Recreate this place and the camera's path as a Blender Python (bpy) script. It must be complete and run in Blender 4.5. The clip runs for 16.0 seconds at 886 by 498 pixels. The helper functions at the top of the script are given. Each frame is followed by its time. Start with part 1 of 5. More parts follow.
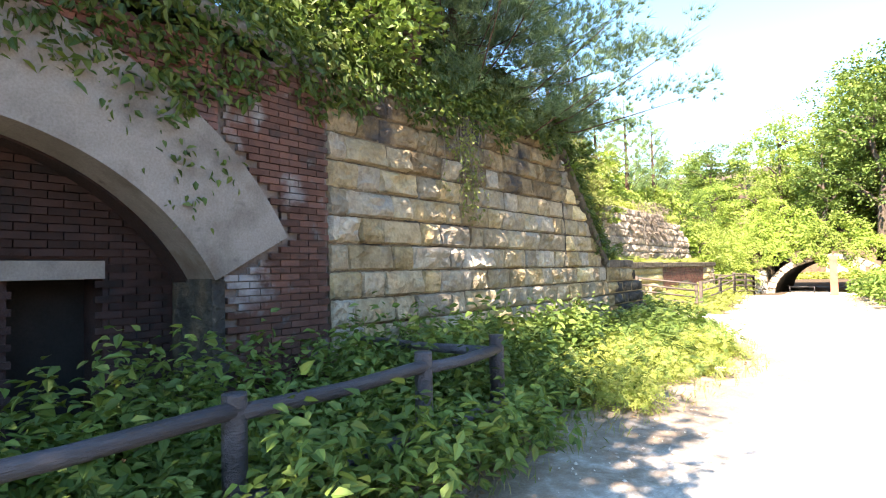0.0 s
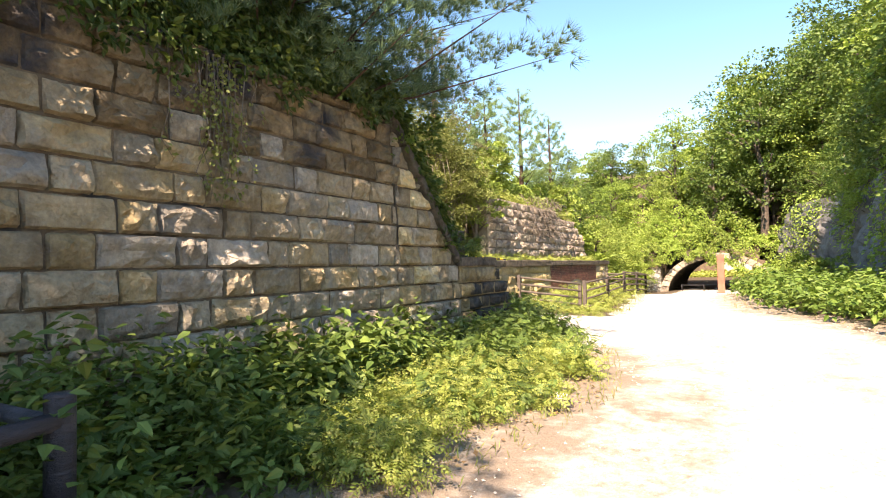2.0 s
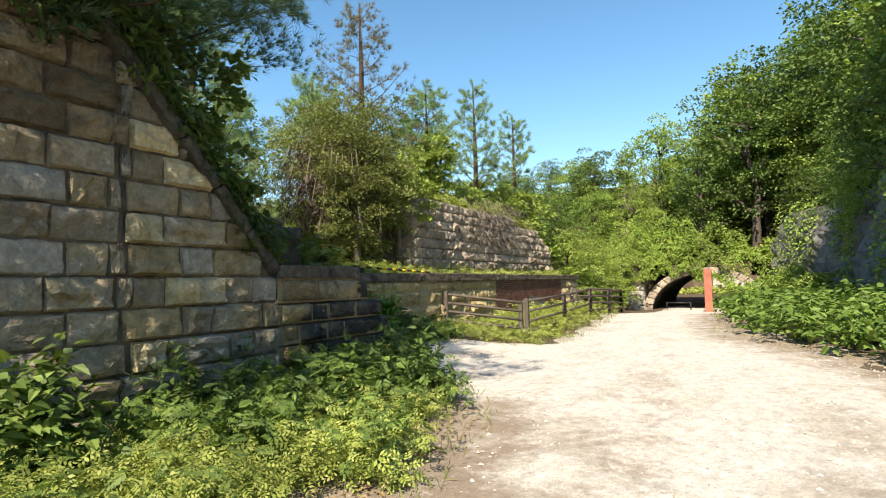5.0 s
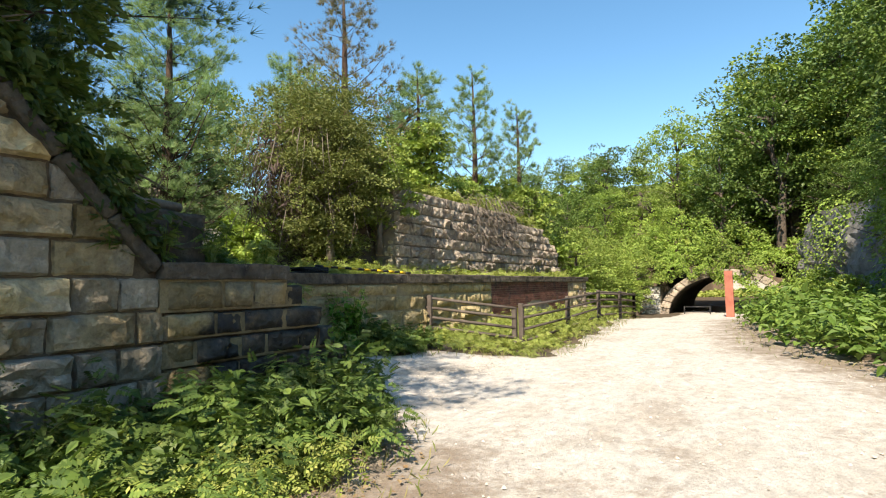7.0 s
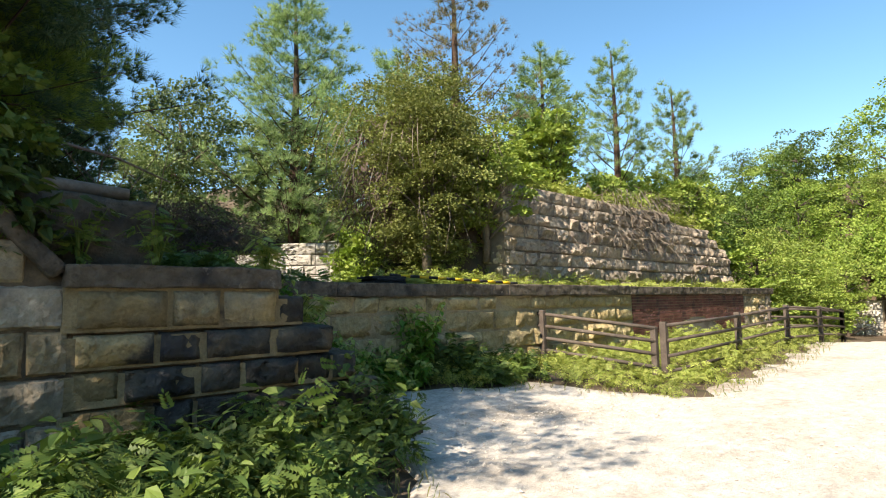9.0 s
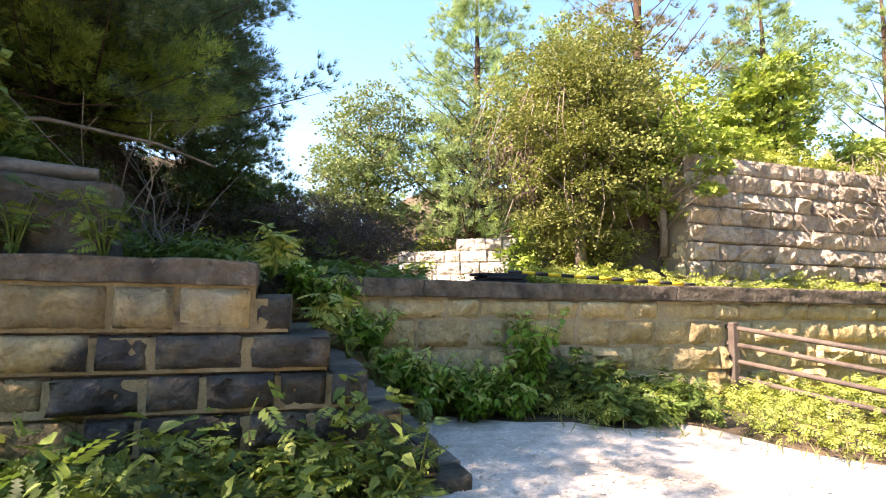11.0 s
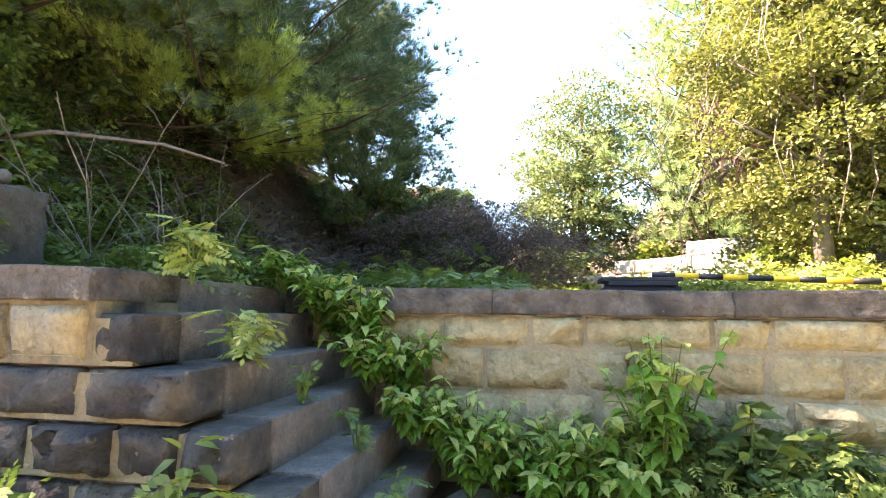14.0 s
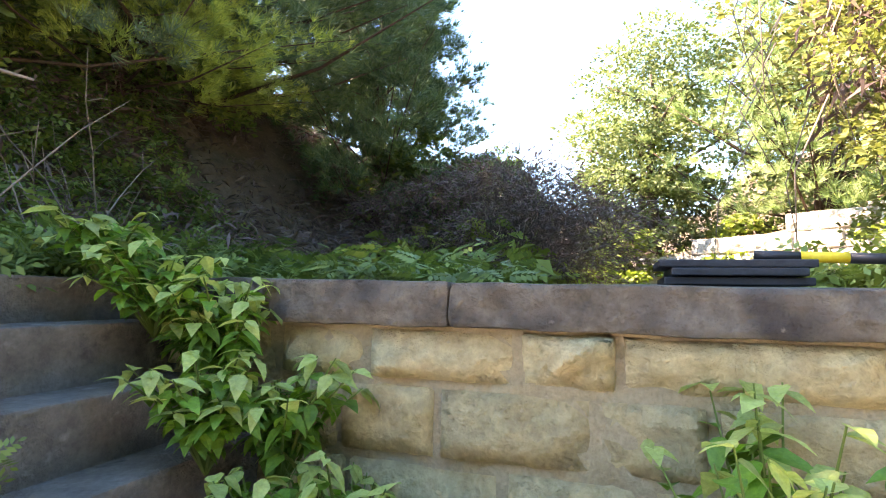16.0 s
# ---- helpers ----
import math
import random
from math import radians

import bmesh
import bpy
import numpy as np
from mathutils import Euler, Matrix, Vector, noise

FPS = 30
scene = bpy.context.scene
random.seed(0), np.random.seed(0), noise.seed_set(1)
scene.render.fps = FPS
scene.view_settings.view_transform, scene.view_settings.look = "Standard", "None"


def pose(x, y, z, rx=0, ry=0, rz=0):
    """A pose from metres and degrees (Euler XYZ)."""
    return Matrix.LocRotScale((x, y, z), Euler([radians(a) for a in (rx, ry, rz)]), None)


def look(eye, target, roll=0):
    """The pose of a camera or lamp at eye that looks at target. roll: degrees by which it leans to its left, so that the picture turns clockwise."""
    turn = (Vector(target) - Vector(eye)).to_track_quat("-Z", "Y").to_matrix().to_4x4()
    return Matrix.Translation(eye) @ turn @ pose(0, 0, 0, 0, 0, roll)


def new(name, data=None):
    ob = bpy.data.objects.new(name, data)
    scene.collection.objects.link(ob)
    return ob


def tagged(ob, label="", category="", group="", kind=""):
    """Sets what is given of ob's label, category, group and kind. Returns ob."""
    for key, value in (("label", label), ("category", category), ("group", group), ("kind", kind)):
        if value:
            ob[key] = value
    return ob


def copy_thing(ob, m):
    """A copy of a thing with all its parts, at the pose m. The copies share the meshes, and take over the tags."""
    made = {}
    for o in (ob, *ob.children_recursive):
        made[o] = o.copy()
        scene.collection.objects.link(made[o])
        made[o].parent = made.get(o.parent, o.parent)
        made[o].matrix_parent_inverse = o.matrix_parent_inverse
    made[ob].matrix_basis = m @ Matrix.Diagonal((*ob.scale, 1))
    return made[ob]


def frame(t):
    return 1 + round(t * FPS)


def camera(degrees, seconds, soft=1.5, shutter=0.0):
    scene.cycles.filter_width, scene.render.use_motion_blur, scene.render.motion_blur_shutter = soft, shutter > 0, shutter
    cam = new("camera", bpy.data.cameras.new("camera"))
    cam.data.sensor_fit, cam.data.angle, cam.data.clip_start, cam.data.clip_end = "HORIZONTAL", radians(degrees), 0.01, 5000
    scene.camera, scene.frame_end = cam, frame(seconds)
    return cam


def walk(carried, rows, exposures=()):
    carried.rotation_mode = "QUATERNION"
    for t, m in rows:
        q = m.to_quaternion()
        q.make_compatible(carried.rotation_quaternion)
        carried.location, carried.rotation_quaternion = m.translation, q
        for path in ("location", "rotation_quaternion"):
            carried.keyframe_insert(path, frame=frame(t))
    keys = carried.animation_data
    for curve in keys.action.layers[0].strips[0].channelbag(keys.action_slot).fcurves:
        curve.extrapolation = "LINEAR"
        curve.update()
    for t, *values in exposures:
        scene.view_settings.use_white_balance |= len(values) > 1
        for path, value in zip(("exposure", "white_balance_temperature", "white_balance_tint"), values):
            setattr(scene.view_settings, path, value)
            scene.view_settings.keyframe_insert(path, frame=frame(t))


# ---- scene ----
cam = camera(77.9, 16.0, 1.1)
PATH = [
    (0, (0.561, 0.666, 1.558), (-0.67, 2.24, 1.642), -1.4),
    (0.5, (0.573, 1.385, 1.527), (-0.583, 3.015, 1.615), -1.4),
    (1, (0.637, 2.067, 1.523), (-0.462, 3.735, 1.605), -1.4),
    (1.5, (0.668, 2.762, 1.53), (-0.367, 4.472, 1.602), -1.3),
    (2, (0.777, 3.411, 1.541), (-0.221, 5.143, 1.61), -1.3),
    (2.5, (0.864, 4.137, 1.539), (-0.116, 5.879, 1.61), -1.3),
    (3, (0.979, 4.802, 1.529), (0.01, 6.549, 1.618), -1.3),
    (3.5, (1.002, 5.48, 1.508), (0.036, 7.228, 1.617), -1.2),
    (4, (1.029, 6.134, 1.49), (0.06, 7.88, 1.61), -1.3),
    (4.5, (1.065, 6.817, 1.467), (0.084, 8.555, 1.59), -1.3),
    (5, (1.135, 7.435, 1.457), (0.144, 9.168, 1.584), -1.2),
    (5.2, (1.119, 7.739, 1.44), (0.116, 9.465, 1.567), -1.0),
    (7.3, (0.889, 9.651, 1.469), (-0.167, 11.344, 1.606), -1.0),
    (7.5, (0.874, 9.934, 1.458), (-0.216, 11.605, 1.599), -1.0),
    (8, (0.78, 10.589, 1.432), (-0.414, 12.186, 1.588), -1.2),
    (8.5, (0.629, 11.187, 1.428), (-0.701, 12.669, 1.611), -1.1),
    (9, (0.508, 11.75, 1.418), (-0.979, 13.073, 1.615), -1.0),
    (9.2, (0.462, 11.915, 1.41), (-1.08, 13.174, 1.608), -0.8),
    (11.3, (-0.245, 14.165, 1.493), (-2.178, 14.641, 1.686), 0.8),
    (11.5, (-0.401, 14.297, 1.497), (-2.355, 14.68, 1.693), 0.7),
    (12, (-0.639, 14.705, 1.492), (-2.623, 14.843, 1.698), 0.6),
    (12.5, (-0.832, 15.134, 1.506), (-2.818, 15.033, 1.722), 0.4),
    (13, (-1.102, 15.506, 1.525), (-3.077, 15.292, 1.75), 0.6),
    (13.5, (-1.351, 15.833, 1.534), (-3.316, 15.542, 1.769), 0.6),
    (14, (-1.673, 16.0, 1.512), (-3.625, 15.639, 1.755), 0.7),
    (14.5, (-2.089, 16.138, 1.507), (-4.027, 15.702, 1.737), 0.8),
    (15, (-2.569, 16.323, 1.512), (-4.479, 15.77, 1.725), 0.6),
    (15.5, (-3.091, 16.33, 1.589), (-4.994, 15.74, 1.763), 0.9),
    (16, (-3.71, 16.298, 1.665), (-5.608, 15.692, 1.837), 1.1),
]
walk(cam, [(t, look(eye, target, roll)) for t, eye, target, roll in PATH],
     [(0, 2.5, 7500, 22), (1.0, 2.15, 7500, 23), (2.0, 1.65, 8100, 26), (3.0, 1.1, 7900, 21), (4.0, 0.9, 7300, 15), (5.0, 0.85, 7300, 14), (8.0, 0.86, 7200, 14), (9.2, 1.1, 7500, 16), (11.3, 2.38, 8200, 33), (13.0, 3.13, 8300, 36), (16.0, 3.46, 8300, 36)])

# ---- light ----
SUN = Vector((0.095, -0.69, 0.72)).normalized()
world = bpy.data.worlds.new("sky")
scene.world = world
world.use_nodes = True
wn = world.node_tree.nodes
sky = wn.new("ShaderNodeTexSky")
sky.sky_type, sky.sun_disc = "NISHITA", False
sky.dust_density, sky.ozone_density = 0.22, 2.5
sky.sun_elevation, sky.sun_rotation = math.asin(SUN.z), math.atan2(SUN.x, SUN.y)
wn["Background"].inputs[1].default_value = 0.142
tone = wn.new("ShaderNodeHueSaturation")
tone.inputs["Saturation"].default_value, tone.inputs["Hue"].default_value = 1.2, 0.49
world.node_tree.links.new(sky.outputs[0], tone.inputs["Color"])
world.node_tree.links.new(tone.outputs[0], wn["Background"].inputs[0])
sun = new("sun", bpy.data.lights.new("sun", "SUN"))
sun.data.energy, sun.data.angle, sun.data.color = 5.4, radians(0.55), (1.0, 0.94, 0.84)
sun.matrix_world = look((0, 0, 30), Vector((0, 0, 30)) - SUN)

# ---- materials ----


def material(name, cols, scale=3.0, rough=0.85, bump=0.3, grain=40.0, vary="", amount=0.3, stain=None, stretch=(1, 1, 1), leaf=0.0, metal=0.0, spec=0.3, relief=0.0, thin=0.0, fade=0.0):
    """cols: two or three colours mixed by a broad noise; grain: scale of the fine relief; vary: '' / 'object' / 'island';
    stain: (colour, scale, threshold); fade: how far single objects lose their colour."""
    m = bpy.data.materials.new(name)
    m.use_nodes = True
    nt = m.node_tree
    N, L = nt.nodes, nt.links
    b = N["Principled BSDF"]
    b.inputs["Roughness"].default_value = rough
    b.inputs["Metallic"].default_value = metal
    b.inputs["Specular IOR Level"].default_value = spec
    geo = N.new("ShaderNodeNewGeometry")
    mp = N.new("ShaderNodeMapping")
    mp.inputs["Scale"].default_value = stretch
    L.new(geo.outputs["Position"], mp.inputs["Vector"])

    def tex(s, d, r=0.55):
        n = N.new("ShaderNodeTexNoise")
        n.inputs["Scale"].default_value, n.inputs["Detail"].default_value, n.inputs["Roughness"].default_value = s, d, r
        L.new(mp.outputs[0], n.inputs["Vector"])
        return n

    if leaf:
        fac = geo.outputs["Random Per Island"]
    else:
        fac = tex(scale, 5).outputs["Fac"]
    ramp = N.new("ShaderNodeValToRGB")
    lo, hi = (0.0, 1.0) if leaf else (0.32, 0.68)
    el = ramp.color_ramp.elements
    el[0].position, el[0].color = lo, (*cols[0], 1)
    el[1].position, el[1].color = hi, (*cols[-1], 1)
    if len(cols) == 3:
        e = el.new((lo + hi) / 2)
        e.color = (*cols[1], 1)
    L.new(fac, ramp.inputs[0])
    col = ramp.outputs[0]
    fine = tex(grain, 6, 0.65)
    mix = N.new("ShaderNodeMix")
    mix.data_type, mix.blend_type = "RGBA", "OVERLAY"
    mix.inputs["Factor"].default_value = 0.1 if leaf else 0.45
    L.new(col, mix.inputs["A"]), L.new(fine.outputs["Fac"], mix.inputs["B"])
    col = mix.outputs["Result"]
    if relief:
        mid = tex(9.0, 4, 0.6)
        mo = N.new("ShaderNodeMapRange")
        mo.inputs["From Min"].default_value, mo.inputs["From Max"].default_value = 0.3, 0.7
        mo.inputs["To Min"].default_value, mo.inputs["To Max"].default_value = 0.76, 1.2
        L.new(mid.outputs["Fac"], mo.inputs["Value"])
        hv = N.new("ShaderNodeHueSaturation")
        L.new(mo.outputs[0], hv.inputs["Value"]), L.new(col, hv.inputs["Color"])
        col = hv.outputs[0]
    if vary and not leaf:
        if vary == "object":
            oi = N.new("ShaderNodeObjectInfo")
            rnd = oi.outputs["Random"]
        else:
            rnd = geo.outputs["Random Per Island"]
        mr = N.new("ShaderNodeMapRange")
        mr.inputs["To Min"].default_value, mr.inputs["To Max"].default_value = 1 - amount, 1 + amount
        L.new(rnd, mr.inputs["Value"])
        hsv = N.new("ShaderNodeHueSaturation")
        L.new(mr.outputs[0], hsv.inputs["Value"]), L.new(col, hsv.inputs["Color"])
        if fade:
            mul, fr, sat = N.new("ShaderNodeMath"), N.new("ShaderNodeMath"), N.new("ShaderNodeMapRange")
            mul.operation, fr.operation, mul.inputs[1].default_value = "MULTIPLY", "FRACT", 7.3
            sat.inputs["To Min"].default_value, sat.inputs["To Max"].default_value = 1 - fade, 1.1
            L.new(rnd, mul.inputs[0]), L.new(mul.outputs[0], fr.inputs[0]), L.new(fr.outputs[0], sat.inputs["Value"])
            L.new(sat.outputs[0], hsv.inputs["Saturation"])
        col = hsv.outputs[0]
    if leaf and vary == "clump":
        big = tex(scale, 3)
        mr = N.new("ShaderNodeMapRange")
        mr.inputs["From Min"].default_value, mr.inputs["From Max"].default_value = 0.3, 0.7
        mr.inputs["To Min"].default_value, mr.inputs["To Max"].default_value = 1 - amount, 1 + amount
        L.new(big.outputs["Fac"], mr.inputs["Value"])
        hsv = N.new("ShaderNodeHueSaturation")
        L.new(mr.outputs[0], hsv.inputs["Value"]), L.new(col, hsv.inputs["Color"])
        col = hsv.outputs[0]
    for sc, ss, th in (stain or ()):
        st = tex(ss, 6, 0.6)
        sr = N.new("ShaderNodeValToRGB")
        sr.color_ramp.elements[0].position, sr.color_ramp.elements[1].position = th, th + 0.12
        L.new(st.outputs["Fac"], sr.inputs[0])
        mx = N.new("ShaderNodeMix")
        mx.data_type = "RGBA"
        L.new(sr.outputs[0], mx.inputs["Factor"]), L.new(col, mx.inputs["A"])
        mx.inputs["B"].default_value = (*sc, 1)
        col = mx.outputs["Result"]
    L.new(col, b.inputs["Base Color"])
    if bump:
        bp = N.new("ShaderNodeBump")
        bp.inputs["Strength"].default_value, bp.inputs["Distance"].default_value = bump, 0.03
        L.new(fine.outputs["Fac"], bp.inputs["Height"])
        if relief:
            b2 = N.new("ShaderNodeBump")
            b2.inputs["Strength"].default_value, b2.inputs["Distance"].default_value = 1.0, relief
            L.new(tex(7.0, 4, 0.5).outputs["Fac"], b2.inputs["Height"])
            L.new(b2.outputs[0], bp.inputs["Normal"])
        L.new(bp.outputs[0], b.inputs["Normal"])
    if thin or leaf:
        tr = N.new("ShaderNodeBsdfTranslucent")
        gain = N.new("ShaderNodeHueSaturation")
        gain.inputs["Value"].default_value, gain.inputs["Saturation"].default_value = 1.2, 1.1
        L.new(col, gain.inputs["Color"]), L.new(gain.outputs[0], tr.inputs[0])
        ms = N.new("ShaderNodeMixShader")
        ms.inputs[0].default_value = leaf or thin
        L.new(b.outputs[0], ms.inputs[1]), L.new(tr.outputs[0], ms.inputs[2])
        L.new(ms.outputs[0], N["Material Output"].inputs[0])
    return m


LICHEN, SOOT, DAMP = (0.03, 0.03, 0.028), (0.045, 0.043, 0.045), (0.15, 0.11, 0.065)
M_STONE = material("sandstone", [(0.46, 0.34, 0.16), (0.56, 0.45, 0.25), (0.48, 0.41, 0.29)], 1.8, 0.9, 0.9, 26, "object", 0.18, [((0.22, 0.175, 0.115), 1.3, 0.62)], relief=0.09)
M_STONE_B = material("grey_brown_sandstone", [(0.33, 0.26, 0.13), (0.43, 0.35, 0.19), (0.37, 0.285, 0.135)], 1.6, 0.9, 0.9, 30, "object", 0.15, [((0.42, 0.31, 0.13), 1.6, 0.6), (SOOT, 0.8, 0.7)], relief=0.09)
M_TAN = material("soot_stained_tan_stone", [(0.212, 0.153, 0.070), (0.306, 0.234, 0.119), (0.230, 0.196, 0.132)], 2.4, 0.9, 0.9, 26, "object", 0.25, [(SOOT, 1.5, 0.57), ((0.4, 0.34, 0.22), 5.0, 0.64)], relief=0.08)
M_OCHRE = material("ochre_mortar", [(0.2, 0.152, 0.08), (0.33, 0.26, 0.145)], 4, 0.95, 0.8, 50, "", 0, [(SOOT, 1.6, 0.58)])
M_POINTING = material("yellow_brown_pointing", [(0.256, 0.200, 0.112), (0.344, 0.284, 0.176), (0.288, 0.240, 0.152)], 3, 0.95, 0.8, 40, "", 0, [(SOOT, 1.1, 0.62)])
M_SOOTY = material("sooty_stone", [(0.032, 0.031, 0.029), (0.062, 0.057, 0.047), (0.125, 0.1, 0.065)], 3.5, 0.88, 0.9, 22, "object", 0.3, [(SOOT, 2.2, 0.56), ((0.2, 0.17, 0.125), 9.0, 0.64)], relief=0.09)
M_MOSSY = material("mossy_brown_sandstone", [(0.235, 0.175, 0.09), (0.335, 0.265, 0.155), (0.25, 0.225, 0.175)], 1.8, 0.9, 0.9, 26, "object", 0.24, [(DAMP, 1.6, 0.6), ((0.3, 0.285, 0.25), 3.2, 0.66), (LICHEN, 2.6, 0.68)], relief=0.075, fade=0.45)
# near black: moss on the sloping coping, painted shade in crack and parapet block
M_DARKSTONE = material("mossy_and_shade_black_stone", [(0.045, 0.04, 0.034), (0.1, 0.085, 0.066), (0.07, 0.07, 0.05)], 3.5, 0.92, 0.9, 22, "", 0, [(LICHEN, 1.8, 0.58)], relief=0.05)
M_GREYSTONE = material("grey_weathered_stone", [(0.28, 0.228, 0.17), (0.39, 0.325, 0.245), (0.21, 0.17, 0.14)], 2.6, 0.9, 0.9, 22, "object", 0.22, [(SOOT, 1.1, 0.64)], relief=0.08)
M_COPING = material("stained_coping_stone", [(0.073, 0.060, 0.046), (0.140, 0.117, 0.089), (0.043, 0.037, 0.033)], 3.0, 0.88, 1.0, 24, "object", 0.12, [(SOOT, 1.8, 0.58), ((0.36, 0.31, 0.25), 6.0, 0.66)], relief=0.09)
M_JOINT = material("brown_mossy_joint", [(0.075, 0.058, 0.038), (0.17, 0.13, 0.082)], 5, 0.95, 0.5, 60, "", 0, [(LICHEN, 2.0, 0.56)])
M_TOPSTONE = material("dark_mossy_sandstone", [(0.123, 0.090, 0.051), (0.232, 0.174, 0.102), (0.160, 0.138, 0.087)], 1.8, 0.92, 0.9, 26, "object", 0.3, [(SOOT, 1.2, 0.52), (LICHEN, 0.9, 0.66)], relief=0.09)
M_MORTAR = material("mortar", [(0.2, 0.165, 0.115), (0.28, 0.23, 0.16)], 5, 0.95, 0.4, 60)
M_BRICK = material("red_brick", [(0.072, 0.033, 0.025), (0.102, 0.048, 0.036), (0.045, 0.030, 0.027)], 6, 0.88, 0.6, 60, "object", 0.4, [((0.24, 0.235, 0.235), 1.5, 0.54), (SOOT, 1.1, 0.6)])
M_BRICKS = material("old_brick", [(0.14, 0.06, 0.05), (0.2, 0.09, 0.07), (0.08, 0.05, 0.05)], 3, 0.88, 0.4, 60, "island", 0.35, [(SOOT, 0.9, 0.58)])
M_RENDER = material("grey_concrete", [(0.16, 0.147, 0.13), (0.205, 0.192, 0.174), (0.11, 0.097, 0.083)], 1.6, 0.85, 0.3, 50, "", 0, [((0.12, 0.09, 0.062), 1.1, 0.6), ((0.08, 0.07, 0.062), 3.0, 0.64)])
M_STEP = material("worn_concrete_step", [(0.12, 0.105, 0.085), (0.19, 0.168, 0.14), (0.15, 0.122, 0.09)], 2.5, 0.9, 1.0, 45, "object", 0.14, [((0.27, 0.25, 0.22), 7.0, 0.62), (LICHEN, 4.0, 0.62), ((0.1, 0.085, 0.06), 1.2, 0.6)], relief=0.02)
# brick coloured near black: the deep recess's shade is put into the colour
M_SHADEBRICK = material("shade_black_brick", [(0.02, 0.012, 0.011), (0.036, 0.02, 0.018), (0.016, 0.013, 0.014)], 3, 0.9, 0.4, 60, "island", 0.35)
M_CHALK = material("pale_limestone", [(0.42, 0.39, 0.33), (0.56, 0.53, 0.46), (0.36, 0.33, 0.27)], 2.2, 0.9, 0.8, 22, "object", 0.2, [((0.16, 0.14, 0.1), 1.4, 0.62)], relief=0.05)
M_LIME = material("lime_mortar", [(0.101, 0.083, 0.072), (0.158, 0.133, 0.119)], 5, 0.95, 0.4, 60)
# near black, painted for the unlit space behind the doorway
M_DARK = material("doorway_shade", [(0.012, 0.011, 0.01), (0.02, 0.018, 0.016)], 4, 0.9, 0.1)
M_GRAVEL = material("pale_gravel", [(0.4, 0.36, 0.3), (0.52, 0.49, 0.43), (0.45, 0.41, 0.345)], 0.9, 0.95, 0.8, 34, "", 0, [((0.28, 0.24, 0.19), 16.0, 0.62), ((0.66, 0.62, 0.55), 22.0, 0.66)], stretch=(1, 0.6, 1), relief=0.014)


def soiled(m, soil):
    """Mixes soil into a ground material by the mesh's own 'soil' values, frayed by noise at two scales."""
    N, L = m.node_tree.nodes, m.node_tree.links
    b = N["Principled BSDF"]
    col = b.inputs["Base Color"].links[0].from_socket
    at, geo, mx = N.new("ShaderNodeAttribute"), N.new("ShaderNodeNewGeometry"), N.new("ShaderNodeMix")
    at.attribute_name = "soil"
    fac = at.outputs["Fac"]
    for sc, amp in ((1.7, 0.9), (9.0, 0.7), (45.0, 0.5)):
        n, mr, ad = N.new("ShaderNodeTexNoise"), N.new("ShaderNodeMapRange"), N.new("ShaderNodeMath")
        n.inputs["Scale"].default_value, n.inputs["Detail"].default_value = sc, 4
        L.new(geo.outputs["Position"], n.inputs["Vector"])
        mr.inputs["To Min"].default_value, mr.inputs["To Max"].default_value = -amp, amp
        L.new(n.outputs["Fac"], mr.inputs["Value"]), L.new(mr.outputs[0], ad.inputs[0]), L.new(fac, ad.inputs[1])
        fac = ad.outputs[0]
    rp, tone = N.new("ShaderNodeMapRange"), N.new("ShaderNodeMix")
    rp.inputs["From Min"].default_value, rp.inputs["From Max"].default_value = 0.05, 0.95
    L.new(fac, rp.inputs["Value"])
    tone.data_type = mx.data_type = "RGBA"
    tone.blend_type, tone.inputs["Factor"].default_value = "OVERLAY", 0.5
    tone.inputs["A"].default_value = (*soil, 1)
    L.new(n.outputs["Fac"], tone.inputs["B"])
    L.new(rp.outputs[0], mx.inputs["Factor"]), L.new(col, mx.inputs["A"]), L.new(tone.outputs["Result"], mx.inputs["B"])
    L.new(mx.outputs["Result"], b.inputs["Base Color"])


soiled(M_GRAVEL, (0.235, 0.185, 0.135))
M_SOIL = material("forest_soil", [(0.065, 0.046, 0.03), (0.11, 0.08, 0.052), (0.05, 0.045, 0.024)], 1.4, 0.98, 0.7, 25)
M_ROCK = material("grey_cliff_rock", [(0.09, 0.085, 0.08), (0.17, 0.165, 0.155), (0.12, 0.11, 0.09)], 0.8, 0.92, 1.0, 6, "", 0, [(SOOT, 0.6, 0.58)])
M_LOG = material("dark_stained_log", [(0.025, 0.026, 0.032), (0.075, 0.077, 0.09)], 6, 0.45, 0.8, 50, "", 0, None, (1, 0.15, 1))
M_FENCE = material("weathered_rail", [(0.07, 0.055, 0.045), (0.13, 0.105, 0.085)], 5, 0.75, 0.5, 40)
M_BARK = material("bark", [(0.07, 0.055, 0.042), (0.14, 0.11, 0.085)], 6, 0.95, 0.9, 30)
M_PINEBARK = material("pine_bark", [(0.055, 0.036, 0.025), (0.099, 0.061, 0.041)], 6, 0.95, 0.9, 30)
M_TWIG = material("dry_twigs", [(0.13, 0.105, 0.08), (0.21, 0.18, 0.145)], 6, 0.9, 0.3, 30)
M_POST = material("red_brown_paint", [(0.3, 0.09, 0.06), (0.42, 0.16, 0.1)], 2, 0.6, 0.2, 30)
M_RUBBER = material("black_rubber", [(0.02, 0.02, 0.022), (0.04, 0.04, 0.042)], 8, 0.6, 0.2, 60)
M_YELLOW = material("yellow_plastic", [(0.75, 0.48, 0.02), (0.8, 0.55, 0.04)], 8, 0.45, 0.1, 60)
M_BLACK = material("black_plastic", [(0.015, 0.015, 0.017), (0.03, 0.03, 0.03)], 8, 0.45, 0.1, 60)
